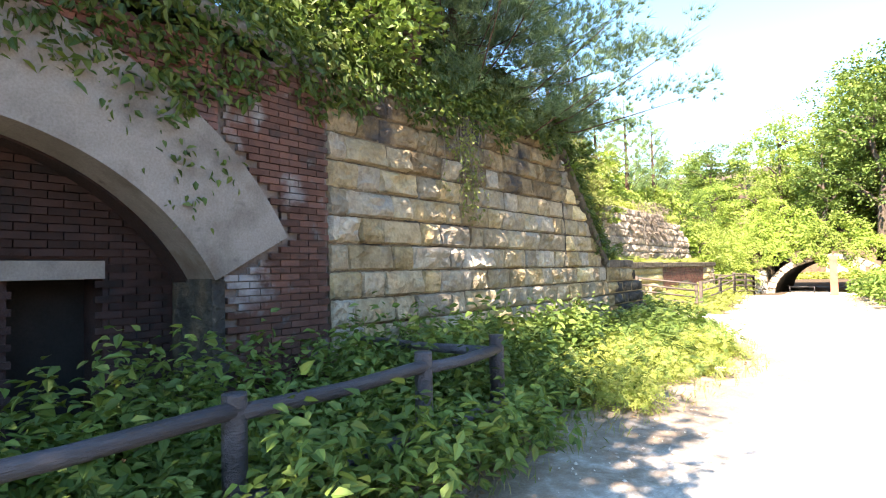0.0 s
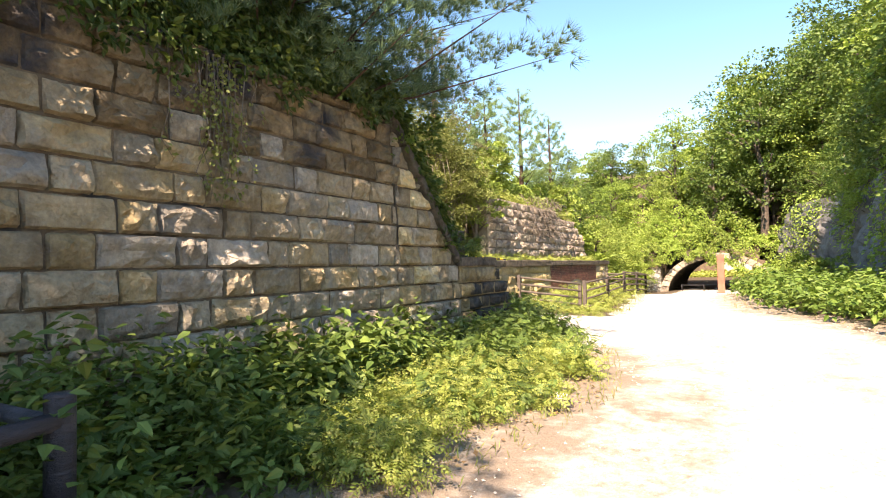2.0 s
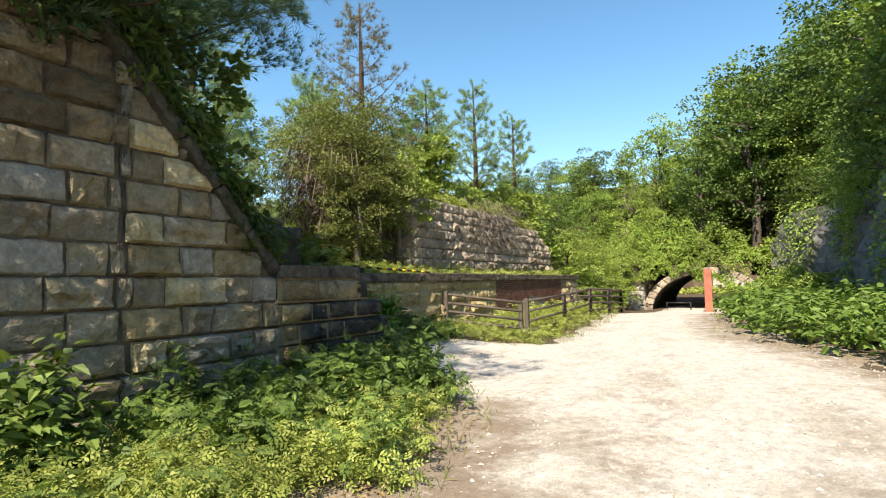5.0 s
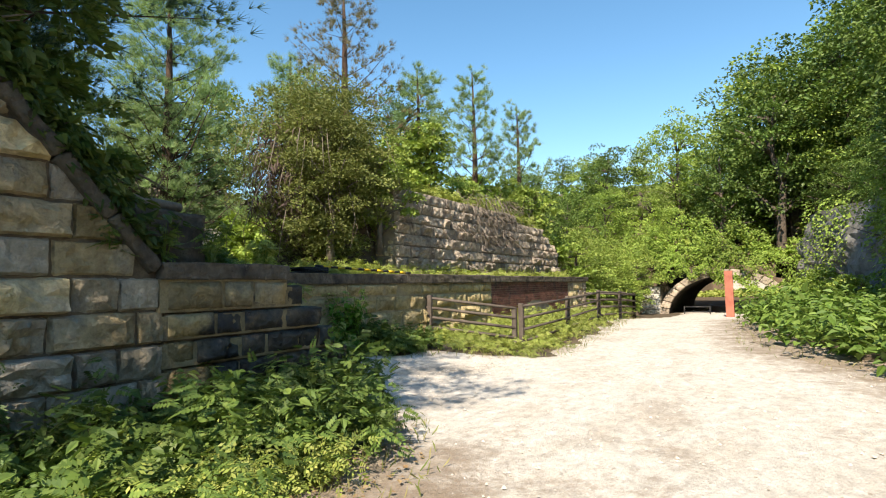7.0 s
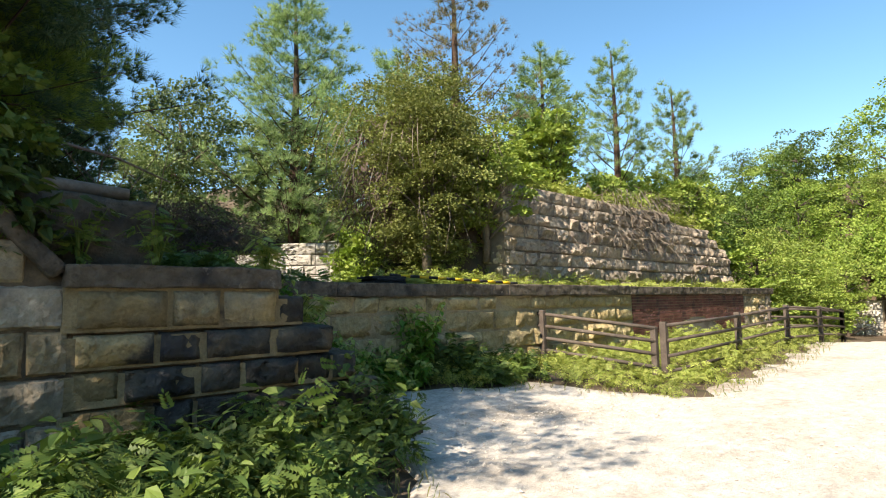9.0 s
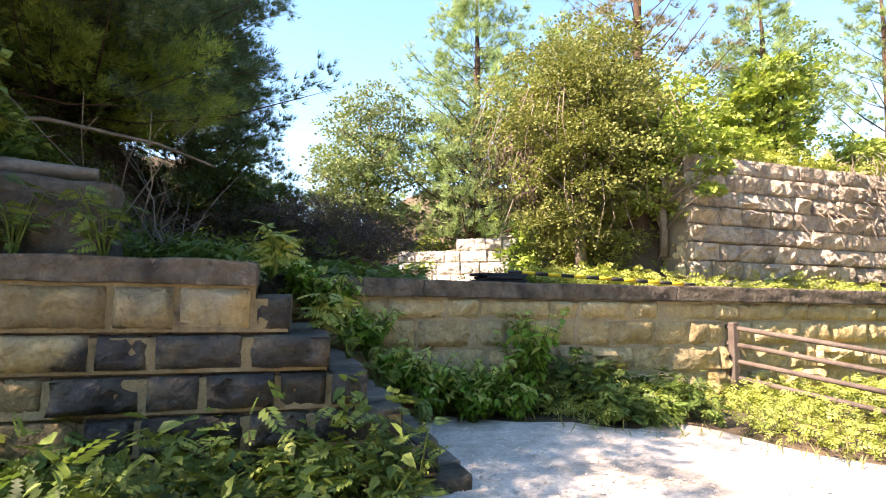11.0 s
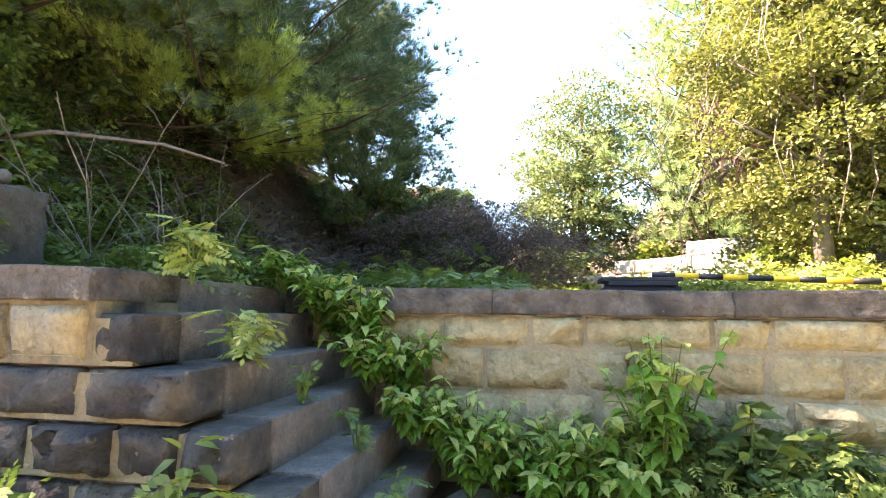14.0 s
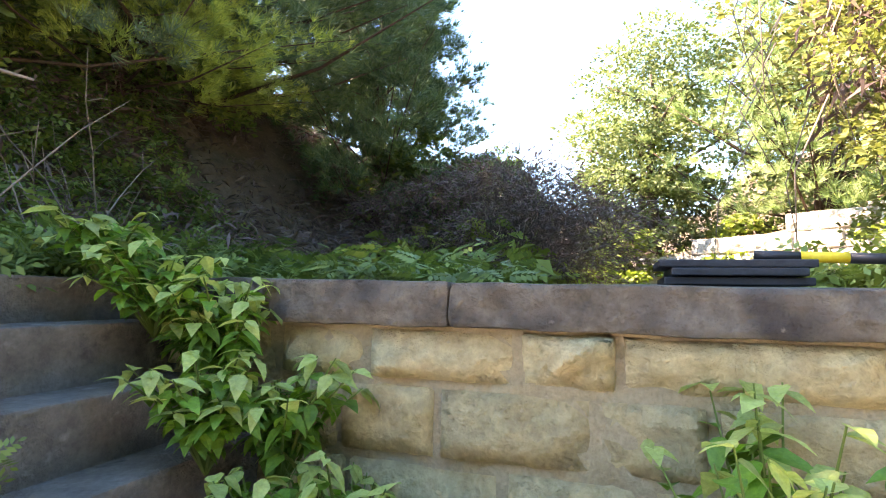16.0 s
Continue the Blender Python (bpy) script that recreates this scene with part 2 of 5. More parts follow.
M_WHITE = material("pale_stone", [(0.6, 0.58, 0.54), (0.7, 0.68, 0.64)], 8, 0.8, 0.3, 60)
M_PEBBLE = material("pebble", [(0.4, 0.35, 0.28), (0.55, 0.5, 0.43), (0.34, 0.29, 0.23)], 30, 0.9, 0.2, 60, "island", 0.2)
LEAF = 0.28
M_LITTER = material("dry_leaf", [(0.16, 0.1, 0.05), (0.26, 0.17, 0.08), (0.34, 0.25, 0.13)], 0.9, 0.8, 0, 20, "clump", 0.2, leaf=0.15)
M_IVY = material("ivy_leaf", [(0.032, 0.064, 0.014), (0.060, 0.100, 0.021), (0.108, 0.140, 0.030)], 1.2, 0.5, 0, 20, "clump", 0.3, leaf=LEAF)
M_WEED = material("broad_weed_leaf", [(0.061, 0.109, 0.025), (0.100, 0.161, 0.034), (0.155, 0.216, 0.049)], 1.2, 0.55, 0, 20, "clump", 0.4, leaf=LEAF)
M_ROADSIDE = material("bright_broad_leaf", [(0.085, 0.155, 0.028), (0.13, 0.215, 0.04), (0.19, 0.27, 0.06)], 1.0, 0.55, 0, 20, "clump", 0.35, leaf=LEAF)
M_LEAF = material("weed_leaf_blade", [(0.075, 0.19, 0.022), (0.12, 0.26, 0.035), (0.1, 0.22, 0.028)], 25, 0.5, 0, 60, "object", 0.3, thin=0.4)
M_LEAF_Y = material("young_leaf_blade", [(0.24, 0.32, 0.07), (0.34, 0.4, 0.12), (0.29, 0.36, 0.09)], 25, 0.5, 0, 60, "object", 0.25, thin=0.4)
M_YWEED = material("yellow_green_weed", [(0.19, 0.25, 0.05), (0.275, 0.33, 0.072), (0.36, 0.385, 0.11)], 0.9, 0.55, 0, 20, "clump", 0.25, leaf=LEAF)
M_TREE = material("tree_leaf", [(0.146, 0.224, 0.039), (0.213, 0.308, 0.056), (0.291, 0.370, 0.078)], 0.35, 0.55, 0, 20, "clump", 0.3, leaf=LEAF)
M_TREE_Y = material("light_tree_leaf", [(0.172, 0.253, 0.052), (0.253, 0.345, 0.069), (0.345, 0.408, 0.098)], 0.35, 0.55, 0, 20, "clump", 0.3, leaf=LEAF)
M_PALE = material("pale_green_tree_leaf", [(0.12, 0.17, 0.062), (0.165, 0.22, 0.082), (0.215, 0.265, 0.115)], 0.5, 0.55, 0, 20, "clump", 0.3, leaf=LEAF)
M_OLIVE = material("olive_bush_leaf", [(0.125, 0.155, 0.042), (0.18, 0.212, 0.057), (0.235, 0.252, 0.084)], 0.6, 0.6, 0, 20, "clump", 0.3, leaf=LEAF)
M_TREE_D = material("dark_tree_leaf", [(0.065, 0.115, 0.024), (0.1, 0.165, 0.032), (0.15, 0.21, 0.048)], 0.35, 0.5, 0, 20, "clump", 0.35, leaf=0.2)
M_GRASS = material("grass_blade", [(0.12, 0.17, 0.04), (0.2, 0.22, 0.07), (0.3, 0.26, 0.12)], 0.9, 0.6, 0, 20, "clump", 0.25, leaf=LEAF)
M_VERGE = material("brown_verge_soil", [(0.2, 0.158, 0.112), (0.27, 0.22, 0.16), (0.23, 0.185, 0.132)], 1.2, 0.97, 0.8, 40, "", 0, [((0.42, 0.36, 0.28), 5.0, 0.58), ((0.12, 0.085, 0.05), 9.0, 0.62)])
M_PINE = material("pine_needle", [(0.042, 0.098, 0.038), (0.072, 0.138, 0.054), (0.132, 0.204, 0.066)], 0.6, 0.5, 0, 20, "clump", 0.3, leaf=0.12)
M_PINE_L = material("young_pine_needle", [(0.16, 0.25, 0.1), (0.22, 0.32, 0.125), (0.28, 0.36, 0.14)], 0.6, 0.6, 0, 20, "clump", 0.25, leaf=0.4)
M_PINE_M = material("blue_green_pine_needle", [(0.06, 0.115, 0.06), (0.095, 0.16, 0.075), (0.15, 0.21, 0.085)], 0.6, 0.5, 0, 20, "clump", 0.3, leaf=0.25)
# needles brightened to yellow-green: sunlight put into the colour
M_PINE_LIT = material("sunlit_tone_needle", [(0.182, 0.266, 0.056), (0.266, 0.364, 0.077), (0.378, 0.462, 0.105)], 0.6, 0.5, 0, 20, "clump", 0.3, leaf=0.3)
M_RUST = material("dying_needle", [(0.15, 0.14, 0.07), (0.22, 0.165, 0.085), (0.13, 0.17, 0.075)], 0.6, 0.7, 0, 20, "clump", 0.25, leaf=0.3)
M_DEAD = material("dead_purple_brush", [(0.094, 0.065, 0.058), (0.144, 0.104, 0.090), (0.115, 0.097, 0.058)], 0.6, 0.8, 0, 20, "clump", 0.25, leaf=0.2)

# ---- mesh helpers ----
rng = np.random.default_rng(7)


def mesh_data(name, V, F, mat, smooth=False):
    me = bpy.data.meshes.new(name)
    V = np.asarray(V, dtype=np.float32).reshape(-1, 3)
    if isinstance(F, np.ndarray):
        n, k = F.shape
        me.vertices.add(len(V))
        me.vertices.foreach_set("co", V.ravel())
        me.loops.add(n * k)
        me.loops.foreach_set("vertex_index", F.astype(np.int32).ravel())
        me.polygons.add(n)
        me.polygons.foreach_set("loop_start", np.arange(0, n * k, k, dtype=np.int32))
        me.update(calc_edges=True)
        me.validate()
    else:
        me.from_pydata(V.tolist(), [], F)
    me.polygons.foreach_set("use_smooth", [smooth] * len(me.polygons))
    me.materials.append(mat)
    return me


def obj(name, me, parent=None, label="", m=None):
    ob = new(name, me)
    if parent:
        ob.parent = parent
    if m is not None:
        ob.matrix_basis = m
    if label:
        tagged(ob, label)
    return ob


def part(name, bm, mat, parent, label="", smooth=False):
    me = bpy.data.meshes.new(name)
    bm.to_mesh(me)
    bm.free()
    me.materials.append(mat)
    me.polygons.foreach_set("use_smooth", [smooth] * len(me.polygons))
    return obj(name, me, parent, label)


def box_bm(lo, hi, bevel=0.01, rough=0.0, cuts=0):
    bm = bmesh.new()
    bmesh.ops.create_cube(bm, size=1, matrix=Matrix.LocRotScale([(a + b) / 2 for a, b in zip(lo, hi)], None, [b - a for a, b in zip(lo, hi)]))
    if bevel:
        bmesh.ops.bevel(bm, geom=bm.edges[:], offset=bevel, segments=2, affect="EDGES", profile=0.6)
    if cuts:
        bmesh.ops.subdivide_edges(bm, edges=[e for e in bm.edges if e.calc_length() > 0.12], cuts=cuts, use_grid_fill=True)
    if rough:
        for v in bm.verts:
            v.co += Vector(noise.noise_vector(v.co * 2.1)) * rough * 0.35 + Vector(noise.noise_vector(v.co * 9.7)) * rough * 0.65
    return bm


def thing(name, label, category, group="", at=(0, 0, 0)):
    ob = new(name)
    ob.location = at
    return tagged(ob, label, category, group)


def tube(path, radii, sides=7):
    """Vertices and quads of a bent, tapered round bar."""
    path = [Vector(p) for p in path]
    V, F = [], []
    for i, p in enumerate(path):
        d = (path[min(i + 1, len(path) - 1)] - path[max(i - 1, 0)]).normalized()
        a = d.orthogonal().normalized()
        b = d.cross(a)
        for k in range(sides):
            w = 2 * math.pi * k / sides
            V.append(p + (a * math.cos(w) + b * math.sin(w)) * radii[i])
    for i in range(len(path) - 1):
        for k in range(sides):
            k2 = (k + 1) % sides
            F.append((i * sides + k, i * sides + k2, (i + 1) * sides + k2, (i + 1) * sides + k))
    F.append(tuple(range(sides))[::-1])
    F.append(tuple(range(len(V) - sides, len(V))))
    return V, F


def joined(tubes):
    V, F = [], []
    for v, f in tubes:
        o = len(V)
        V += v
        F += [tuple(i + o for i in q) for q in f]
    return V, F


def rail(name, path, r, mat, parent, label="", sides=8):
    V, F = tube(path, [r] * len(path), sides)
    return obj(name, mesh_data(name, V, F, mat, True), parent, label)


# leaf shapes: x across, y to the tip, z up
BROAD = (np.array([(0, 0, 0), (.3, .3, .08), (.2, .7, .02), (0, 1.05, -.16), (-.2, .7, .02), (-.3, .3, .08)]), np.array([(0, 1, 2, 3), (0, 3, 4, 5)]))
SMALL = (np.array([(0, 0, 0), (.36, .45, .08), (0, 1, -.06), (-.36, .45, .08)]), np.array([(0, 1, 2, 3)]))


TWIGGY = (SMALL[0] * np.array((0.22, 1, 1)), SMALL[1])
BLADE = (np.array([(-.03, 0, 0), (.03, 0, 0), (.02, .6, .05), (0, 1, -.12)]), np.array([(0, 1, 2, 3)]))


def pinnate(pairs):
    V, F = [], []
    for i in range(pairs + 1):
        y = 0.18 + 0.62 * i / pairs
        ln = 0.34 * (1 - 0.35 * i / pairs)
        for s in ((0,) if i == pairs else (-1, 1)):
            dx, dy = (s * 0.85, 0.53) if s else (0, 1)
            px, py = -dy, dx
            o = len(V)
            for u, w in ((0, 0), (.5, .17), (1, 0), (.5, -.17)):
                V.append((dx * u * ln + px * w * ln * 1.4, y + dy * u * ln + py * w * ln * 1.4, -0.12 * u * ln * abs(s) - 0.2 * (y + dy * u * ln) ** 2))
            F.append((o, o + 1, o + 2, o + 3))
    return np.array(V), np.array(F)


FERN, FROND = pinnate(5), pinnate(3)


def needles(n):
    V, F = [], []
    for i in range(n):
        a = 2 * math.pi * i / n
        t = 0.55 + 0.5 * ((i * 7) % 5) / 5
        d = np.array((math.cos(a) * math.sin(t), math.cos(t) + 0.1, math.sin(a) * math.sin(t)))
        w = np.array((-math.sin(a), 0, math.cos(a))) * 0.036
        o = len(V)
        V += [d * 0.05 - w, d * 0.05 + w, d]
        F.append((o, o + 1, o + 2))
    return np.array(V), np.array(F)


TUFT = needles(11)


def foliage(P, D, size, shape, up=0.6, spread=0.5):
    """Leaves at P whose tips point roughly along D; up: how much their faces turn to the sky."""
    V0, F0 = shape
    P, n = np.asarray(P), len(P)
    D = np.asarray(D) + rng.normal(0, spread, (n, 3))
    D /= np.linalg.norm(D, axis=1)[:, None] + 1e-9
    N = rng.normal(0, 0.45, (n, 3)) + np.array((0, 0, up))
    X = np.cross(D, N)
    X /= np.linalg.norm(X, axis=1)[:, None] + 1e-9
    Z = np.cross(X, D)
    s = np.asarray(size) * rng.uniform(0.65, 1.3, n)
    V = P[:, None] + s[:, None, None] * (V0[None, :, 0:1] * X[:, None] + V0[None, :, 1:2] * D[:, None] + V0[None, :, 2:3] * Z[:, None])
    F = F0[None] + (np.arange(n) * len(V0))[:, None, None]
    return V.reshape(-1, 3), F.reshape(-1, F0.shape[1])


def leaf_obj(name, P, D, size, shape, mat, parent=None, up=0.6, spread=0.5, label=""):
    V, F = foliage(P, D, size, shape, up, spread)
    return obj(name, mesh_data(name, V, F, mat), parent, label)


# ---- ground ----


def sm(x, a, b):
    t = np.clip((np.asarray(x, dtype=float) - a) / (b - a), 0, 1)
    return t * t * (3 - 2 * t)


def ground_low(x, y):
    """The walked level: road, rise at the walls' foot, fall towards the tunnel."""
    return 0.27 * sm(-x, 3.2, 5.8) * sm(-y, -34, -28) - 0.5 * sm(y, 29, 44) + 0.03 * np.sin(x * 1.3 + y * 0.4) * sm(np.abs(x + 1), 2, 5)


def height(x, y):
    x, y = np.asarray(x, dtype=float), np.asarray(y, dtype=float)
    z = ground_low(x, y)
    # earth behind the tall wall, and its fall to the terrace
    a = 1.66 + 2.2 * sm(12.9 - y, 0.2, 2.9) + 1.3 * sm(-x, 5.2, 11) * sm(14.5 - y, 0, 4)
    # terrace, then the mound behind the upper wall
    late = 3.0 * sm(-x, 10.3, 11.6)
    c = 1.62 + 2.2 * sm(-x, 7.6, 8.2) * sm(y - late, 18.6, 20.6) * sm(33.5 - y, 0, 2) + 1.2 * sm(-x, 8.5, 14) * sm(y - late, 19, 24)
    left = np.where(y < 13.9, a, c) + 5 * sm(-x, 17, 40) + 0.12 * np.sin(x * 2.1) * np.cos(y * 1.7) * sm(-x, 7, 9)
    edge = np.where(y < 13.9, x < np.where((y > -3) & (y < 4.5), -5.45, -4.45), x < -6.4)
    left = np.where(y > 33.2, z + (left - z) * sm(-x, 6.4, 9.5), left)
    z = np.where(edge & ((y <= 33.2) | (x < -6.4)), left, z)
    # bank, cliff and wooded slope beyond the road
    ex = 5.6 + 0.8 * np.sin(y * 0.35) - 3.4 * sm(y, 30, 46)
    cliff = 4.4 * sm(x - ex, 0.2, 1.4) + 8 * sm(x - ex, 1.5, 14) + 9 * sm(x - ex, 14, 40)
    z = z + cliff * sm(y, 6, 16) + np.where(y <= 16, sm(x, 8, 30) * 8 * (1 - sm(y, 6, 16)), 0)
    # hill that the tunnel goes through
    far = (6.0 * sm(x, -3, 9) * sm(y, 47, 58) + 3.2 * sm(y, 46.2, 47.2) + 7.0 * sm(y, 47, 62) + 8 * sm(y, 60, 110)) * np.where((x > -5.2) & (x < 1.6) & (y < 57), 0, 1)
    z = np.where((y > 46) & ~((x > -5.2) & (x < 1.6)), np.maximum(z, -0.5 + far), z)
    clear = (x > -9) & (x < 4) & (y < 116)
    z = np.where((y >= 57), np.where(clear, -0.5, np.maximum(z, -0.5 + far * sm(y, 62, 80))), z)
    return z


def heightfield(name, xs, ys, fn, mat, keep=None):
    X, Y = np.meshgrid(xs, ys)
    Z = fn(X, Y)
    nx, ny = len(xs), len(ys)
    I = np.arange(nx * ny).reshape(ny, nx)
    F = np.stack([I[:-1, :-1], I[:-1, 1:], I[1:, 1:], I[1:, :-1]], -1).reshape(-1, 4)
    V = np.stack([X, Y, Z], -1).reshape(-1, 3)
    if keep is not None:
        C = V[F].mean(1)
        F = F[keep(C[:, 0], C[:, 1])]
    return obj(name, mesh_data(name, V, F, mat, True))


def steps(*spans):
    out = []
    for a, b, d in spans:
        out += list(np.arange(a, b, d))
    return np.array(out)


xs = steps((-900, -100, 100), (-100, -40, 6), (-40, -16, 1.5), (-16, 10, 0.2), (10, 40, 1.2), (40, 100, 6), (100, 901, 100))
ys = steps((-900, -100, 100), (-100, -20, 8), (-20, 48, 0.25), (48, 70, 1), (70, 120, 5), (120, 1021, 100))
ground = tagged(heightfield("ground", xs, ys, height, M_SOIL), "brown leaf-littered earth under the weeds and trees", "ground", kind="structure")


def road_edges(y):
    left = np.interp(y, [-30, 2, 5, 7.5, 10, 13, 14.7, 15.3, 18, 20, 24, 28, 31, 34, 44, 60], [-2.2, -2.0, -1.9, -1.5, -1.2, -1.9, -3.2, -5.9, -5.0, -3.2, -3.6, -4.0, -4.6, -4.4, -4.2, -4.2])
    right = np.interp(y, [-30, 8, 14, 19, 22, 26, 33, 44, 60], [5.0, 5.0, 4.2, 2.6, 0.9, 0.2, -0.3, 0.4, 0.4])
    return left, right


yr = np.arange(-30, 58, 0.2)
le, ri = road_edges(yr)
u = np.linspace(0, 1, 64)
wob = 0.12 * np.sin(yr * 2.3) + 0.08 * np.sin(yr * 5.1)
RX = (le + wob)[:, None] + (ri - le + wob * 0.6)[:, None] * u[None]
RY = np.repeat(yr[:, None], 64, 1)
RZ = ground_low(RX, RY) + 0.02 + 0.012 * np.sin(RX * 3.1 + RY) * np.cos(RY * 1.9)
for k in range(64):
    for i in range(len(yr)):
        RZ[i, k] += 0.012 * noise.noise((RX[i, k] * 2.5, RY[i, k] * 2.5, 0)) + 0.006 * noise.noise((RX[i, k] * 7, RY[i, k] * 7, 5))
RZ[:, 0] -= 0.04
RZ[:, -1] -= 0.04
I = np.arange(RX.size).reshape(RX.shape)
F = np.stack([I[:-1, :-1], I[:-1, 1:], I[1:, 1:], I[1:, :-1]], -1).reshape(-1, 4)
road_me = mesh_data("road", np.stack([RX, RY, RZ], -1), F, M_GRAVEL, True)
# soil gathers along both edges and between the wheel tracks of the open stretch
soil = 1.15 * (1 - sm(RX - le[:, None], 0.1, 2.2)) * sm(-RY, -15.5, -12.5) + 1.0 * (1 - sm(ri[:, None] - RX, 0.1, 2.0)) + 0.55 * (1 - sm(RX - le[:, None], 0.0, 0.8)) * sm(RY, 14, 16)
soil += 0.42 * (0.5 + 0.5 * np.cos((RX - 0.35 * np.sin(RY * 0.22)) * 3.9)) * sm(RX, -1.6, -0.4) * sm(-RY, -19, -13) - 0.22
soil_at = road_me.attributes.new("soil", "FLOAT", "POINT")
soil_at.data.foreach_set("value", soil.ravel().astype(np.float32))
tagged(obj("road", road_me), "pale crushed-gravel track, bright in the sun", "road", kind="structure")


def soil_strip(y0, y1, side, wide, label):
    """Brown soil along one edge of the track, thinning out in patches over the gravel."""
    yv = np.arange(y0, y1, 0.07)
    e = road_edges(yv)[0 if side < 0 else 1]
    u = np.linspace(0, 1, 46)
    VX = (e + side * 0.9)[:, None] - side * (0.9 + wide) * u[None]
    VY = np.repeat(yv[:, None], 46, 1)
    lump = np.array([[noise.noise((x * 1.6, y * 0.9, 3)) + 0.7 * noise.noise((x * 5, y * 4, 7)) + 0.8 * noise.noise((x * 11, y * 11, 1)) for x, y in zip(rx, ry)] for rx, ry in zip(VX, VY)])
    fade = sm(yv, y0, y0 + 1.2) * sm(-yv, -y1, -y1 + 1.2)
    VZ = ground_low(VX, VY) + 0.02 + 0.012 * np.sin(VX * 3.1 + VY) * np.cos(VY * 1.9) + 0.034 - 0.058 * u[None] ** 1.2 + 0.026 * lump - 0.08 * (1 - fade)[:, None]
    I = np.arange(VX.size).reshape(VX.shape)
    F = np.stack([I[:-1, :-1], I[:-1, 1:], I[1:, 1:], I[1:, :-1]], -1).reshape(-1, 4)
    return tagged(obj("verge", mesh_data("verge", np.stack([VX, VY, VZ], -1), F, M_VERGE, True)), label, "verge", kind="structure")


soil_strip(1.0, 15.0, -1, 0.35, "brown bare soil verge littered with dry leaves")
soil_strip(9.0, 34.0, 1, 0.3, "brown soil margin fraying out over the gravel")

# ---- masonry ----


def block_mesh(name, rough, mat, nx=9, nz=6, worn=False):
    """A rock-faced block, 1 x 1 across its face (y, z), face towards +x, 0.3 deep: worn arris, tooled margin, broken face."""
    V, F = [], []
    seed = Vector((rng.uniform(0, 90), rng.uniform(0, 90), 0))
    ty, tz = rng.uniform(-0.4, 0.4, 2) * rough
    edge = 0.035

    def at(i, n, m):
        if i in (0, n):
            return float(i == n) - 0.5
        return edge * m - 0.5 + (1 - 2 * edge * m) * (i - 1) / (n - 2)

    for j in range(nz + 1):
        for i in range(nx + 1):
            e = min(i, nx - i, j, nz - j)
            y, z = at(i, nx, 1.0), at(j, nz, 2.0)
            if e == 0:
                V.append((-0.022 * rng.random() - 0.004, y + rng.uniform(-0.006, 0.006), z + rng.uniform(-0.02, 0.02)))
                continue
            if e > 1:
                y, z = y + rng.uniform(-0.03, 0.03), z + rng.uniform(-0.045, 0.045)
            f = noise.noise(seed + Vector((y * 3.0, z * 1.9, 0))) + 0.6 * noise.noise(seed * 1.7 + Vector((y * 8, z * 4, 3)))
            V.append((max(rough * (0.55 + 0.8 * f) * (0.55 if e == 1 else 1) + 0.012 + (ty * y + tz * z) * 2, 0.006), y, z))
    w = nx + 1
    for j in range(nz):
        for i in range(nx):
            a = j * w + i
            q = (a, a + 1, a + w + 1, a + w)
            F += [(q[0], q[1], q[2]), (q[0], q[2], q[3])] if rng.random() < 0.5 else [(q[0], q[1], q[3]), (q[1], q[2], q[3])]
    ring = [i for i in range(w)] + [j * w + nx for j in range(1, nz + 1)] + [nz * w + i for i in range(nx - 1, -1, -1)] + [j * w for j in range(nz - 1, 0, -1)]
    o = len(V)
    V += [(-0.3, V[i][1], V[i][2]) for i in ring]
    n = len(ring)
    F += [(ring[k], o + k, o + (k + 1) % n, ring[(k + 1) % n]) for k in range(n)]
    return mesh_data(name, V, F, mat, worn)


def variants(mat, rough, n=10, worn=False):
    return [block_mesh("stone_block", rough * (0.5 + 1.1 * k / n), mat, worn=worn) for k in range(n)]


def courses(wall, x, y0, y1, z0, z1, h, kinds, batter=0.0, long=0.85, short=0.43, top=None, ends=None, joint=0.008, seed=1, pick=None, hvar=0.04, crack=None, bond=None):
    """Lays coursed blocks on a wall's +x face. top(y): the highest z allowed; ends(z): (y0, y1) for this course;
    bond: (middle of a header, period, header's length) of a bond of headers and stretchers in turn."""
    r = random.Random(seed)
    z, row = z0, 0
    while z < z1 - 0.05:
        hh = min(h * r.uniform(1 - hvar, 1 + hvar), z1 - z)
        a, b = ends(z + hh / 2) if ends else (y0, y1)
        y = a
        k = row % 2
        while y < b - 0.02:
            ln = (long if k % 2 == 0 else short) * r.uniform(0.8, 1.2)
            if bond:
                c, per, hd = bond
                u = (y + 0.06 - c + hd / 2 - (row % 2) * per / 2) % per
                ln = (hd - u if u < hd else per - u) + 0.06 + r.uniform(-0.02, 0.02)
            if b - (y + ln) < 0.2:
                ln = b - y
            k += 1
            gap = 0.0
            if crack and y + 0.1 < crack[row % len(crack)] < y + ln + 0.1:
                ln, gap = crack[row % len(crack)] - y, 0.035
            while top and ln > 0.16 and z + hh * 0.62 > top(y + ln) and z + hh * 0.62 < top(y):
                ln -= 0.05
            if top and z + hh * 0.62 > min(top(y), top(y + ln)):
                y += ln + gap
                continue
            kind = pick(y + ln / 2, z + hh / 2, r) if pick else kinds
            me = kind[r.randrange(len(kind))]
            xx = x - batter * (z + hh / 2)
            m = Matrix.LocRotScale((xx + r.uniform(-0.008, 0.008), y + ln / 2, z + hh / 2), Euler((0, -math.atan(batter), 0)), (1, ln - joint, (hh - joint) * r.choice((1, 1, -1))))
            if r.random() < 0.5:
                m = m @ Matrix.Diagonal((1, -1, 1, 1))
            ob = new("stone_block", me)
            ob.parent = wall
            ob.matrix_basis = m
            y += ln + gap
        z += hh
        row += 1


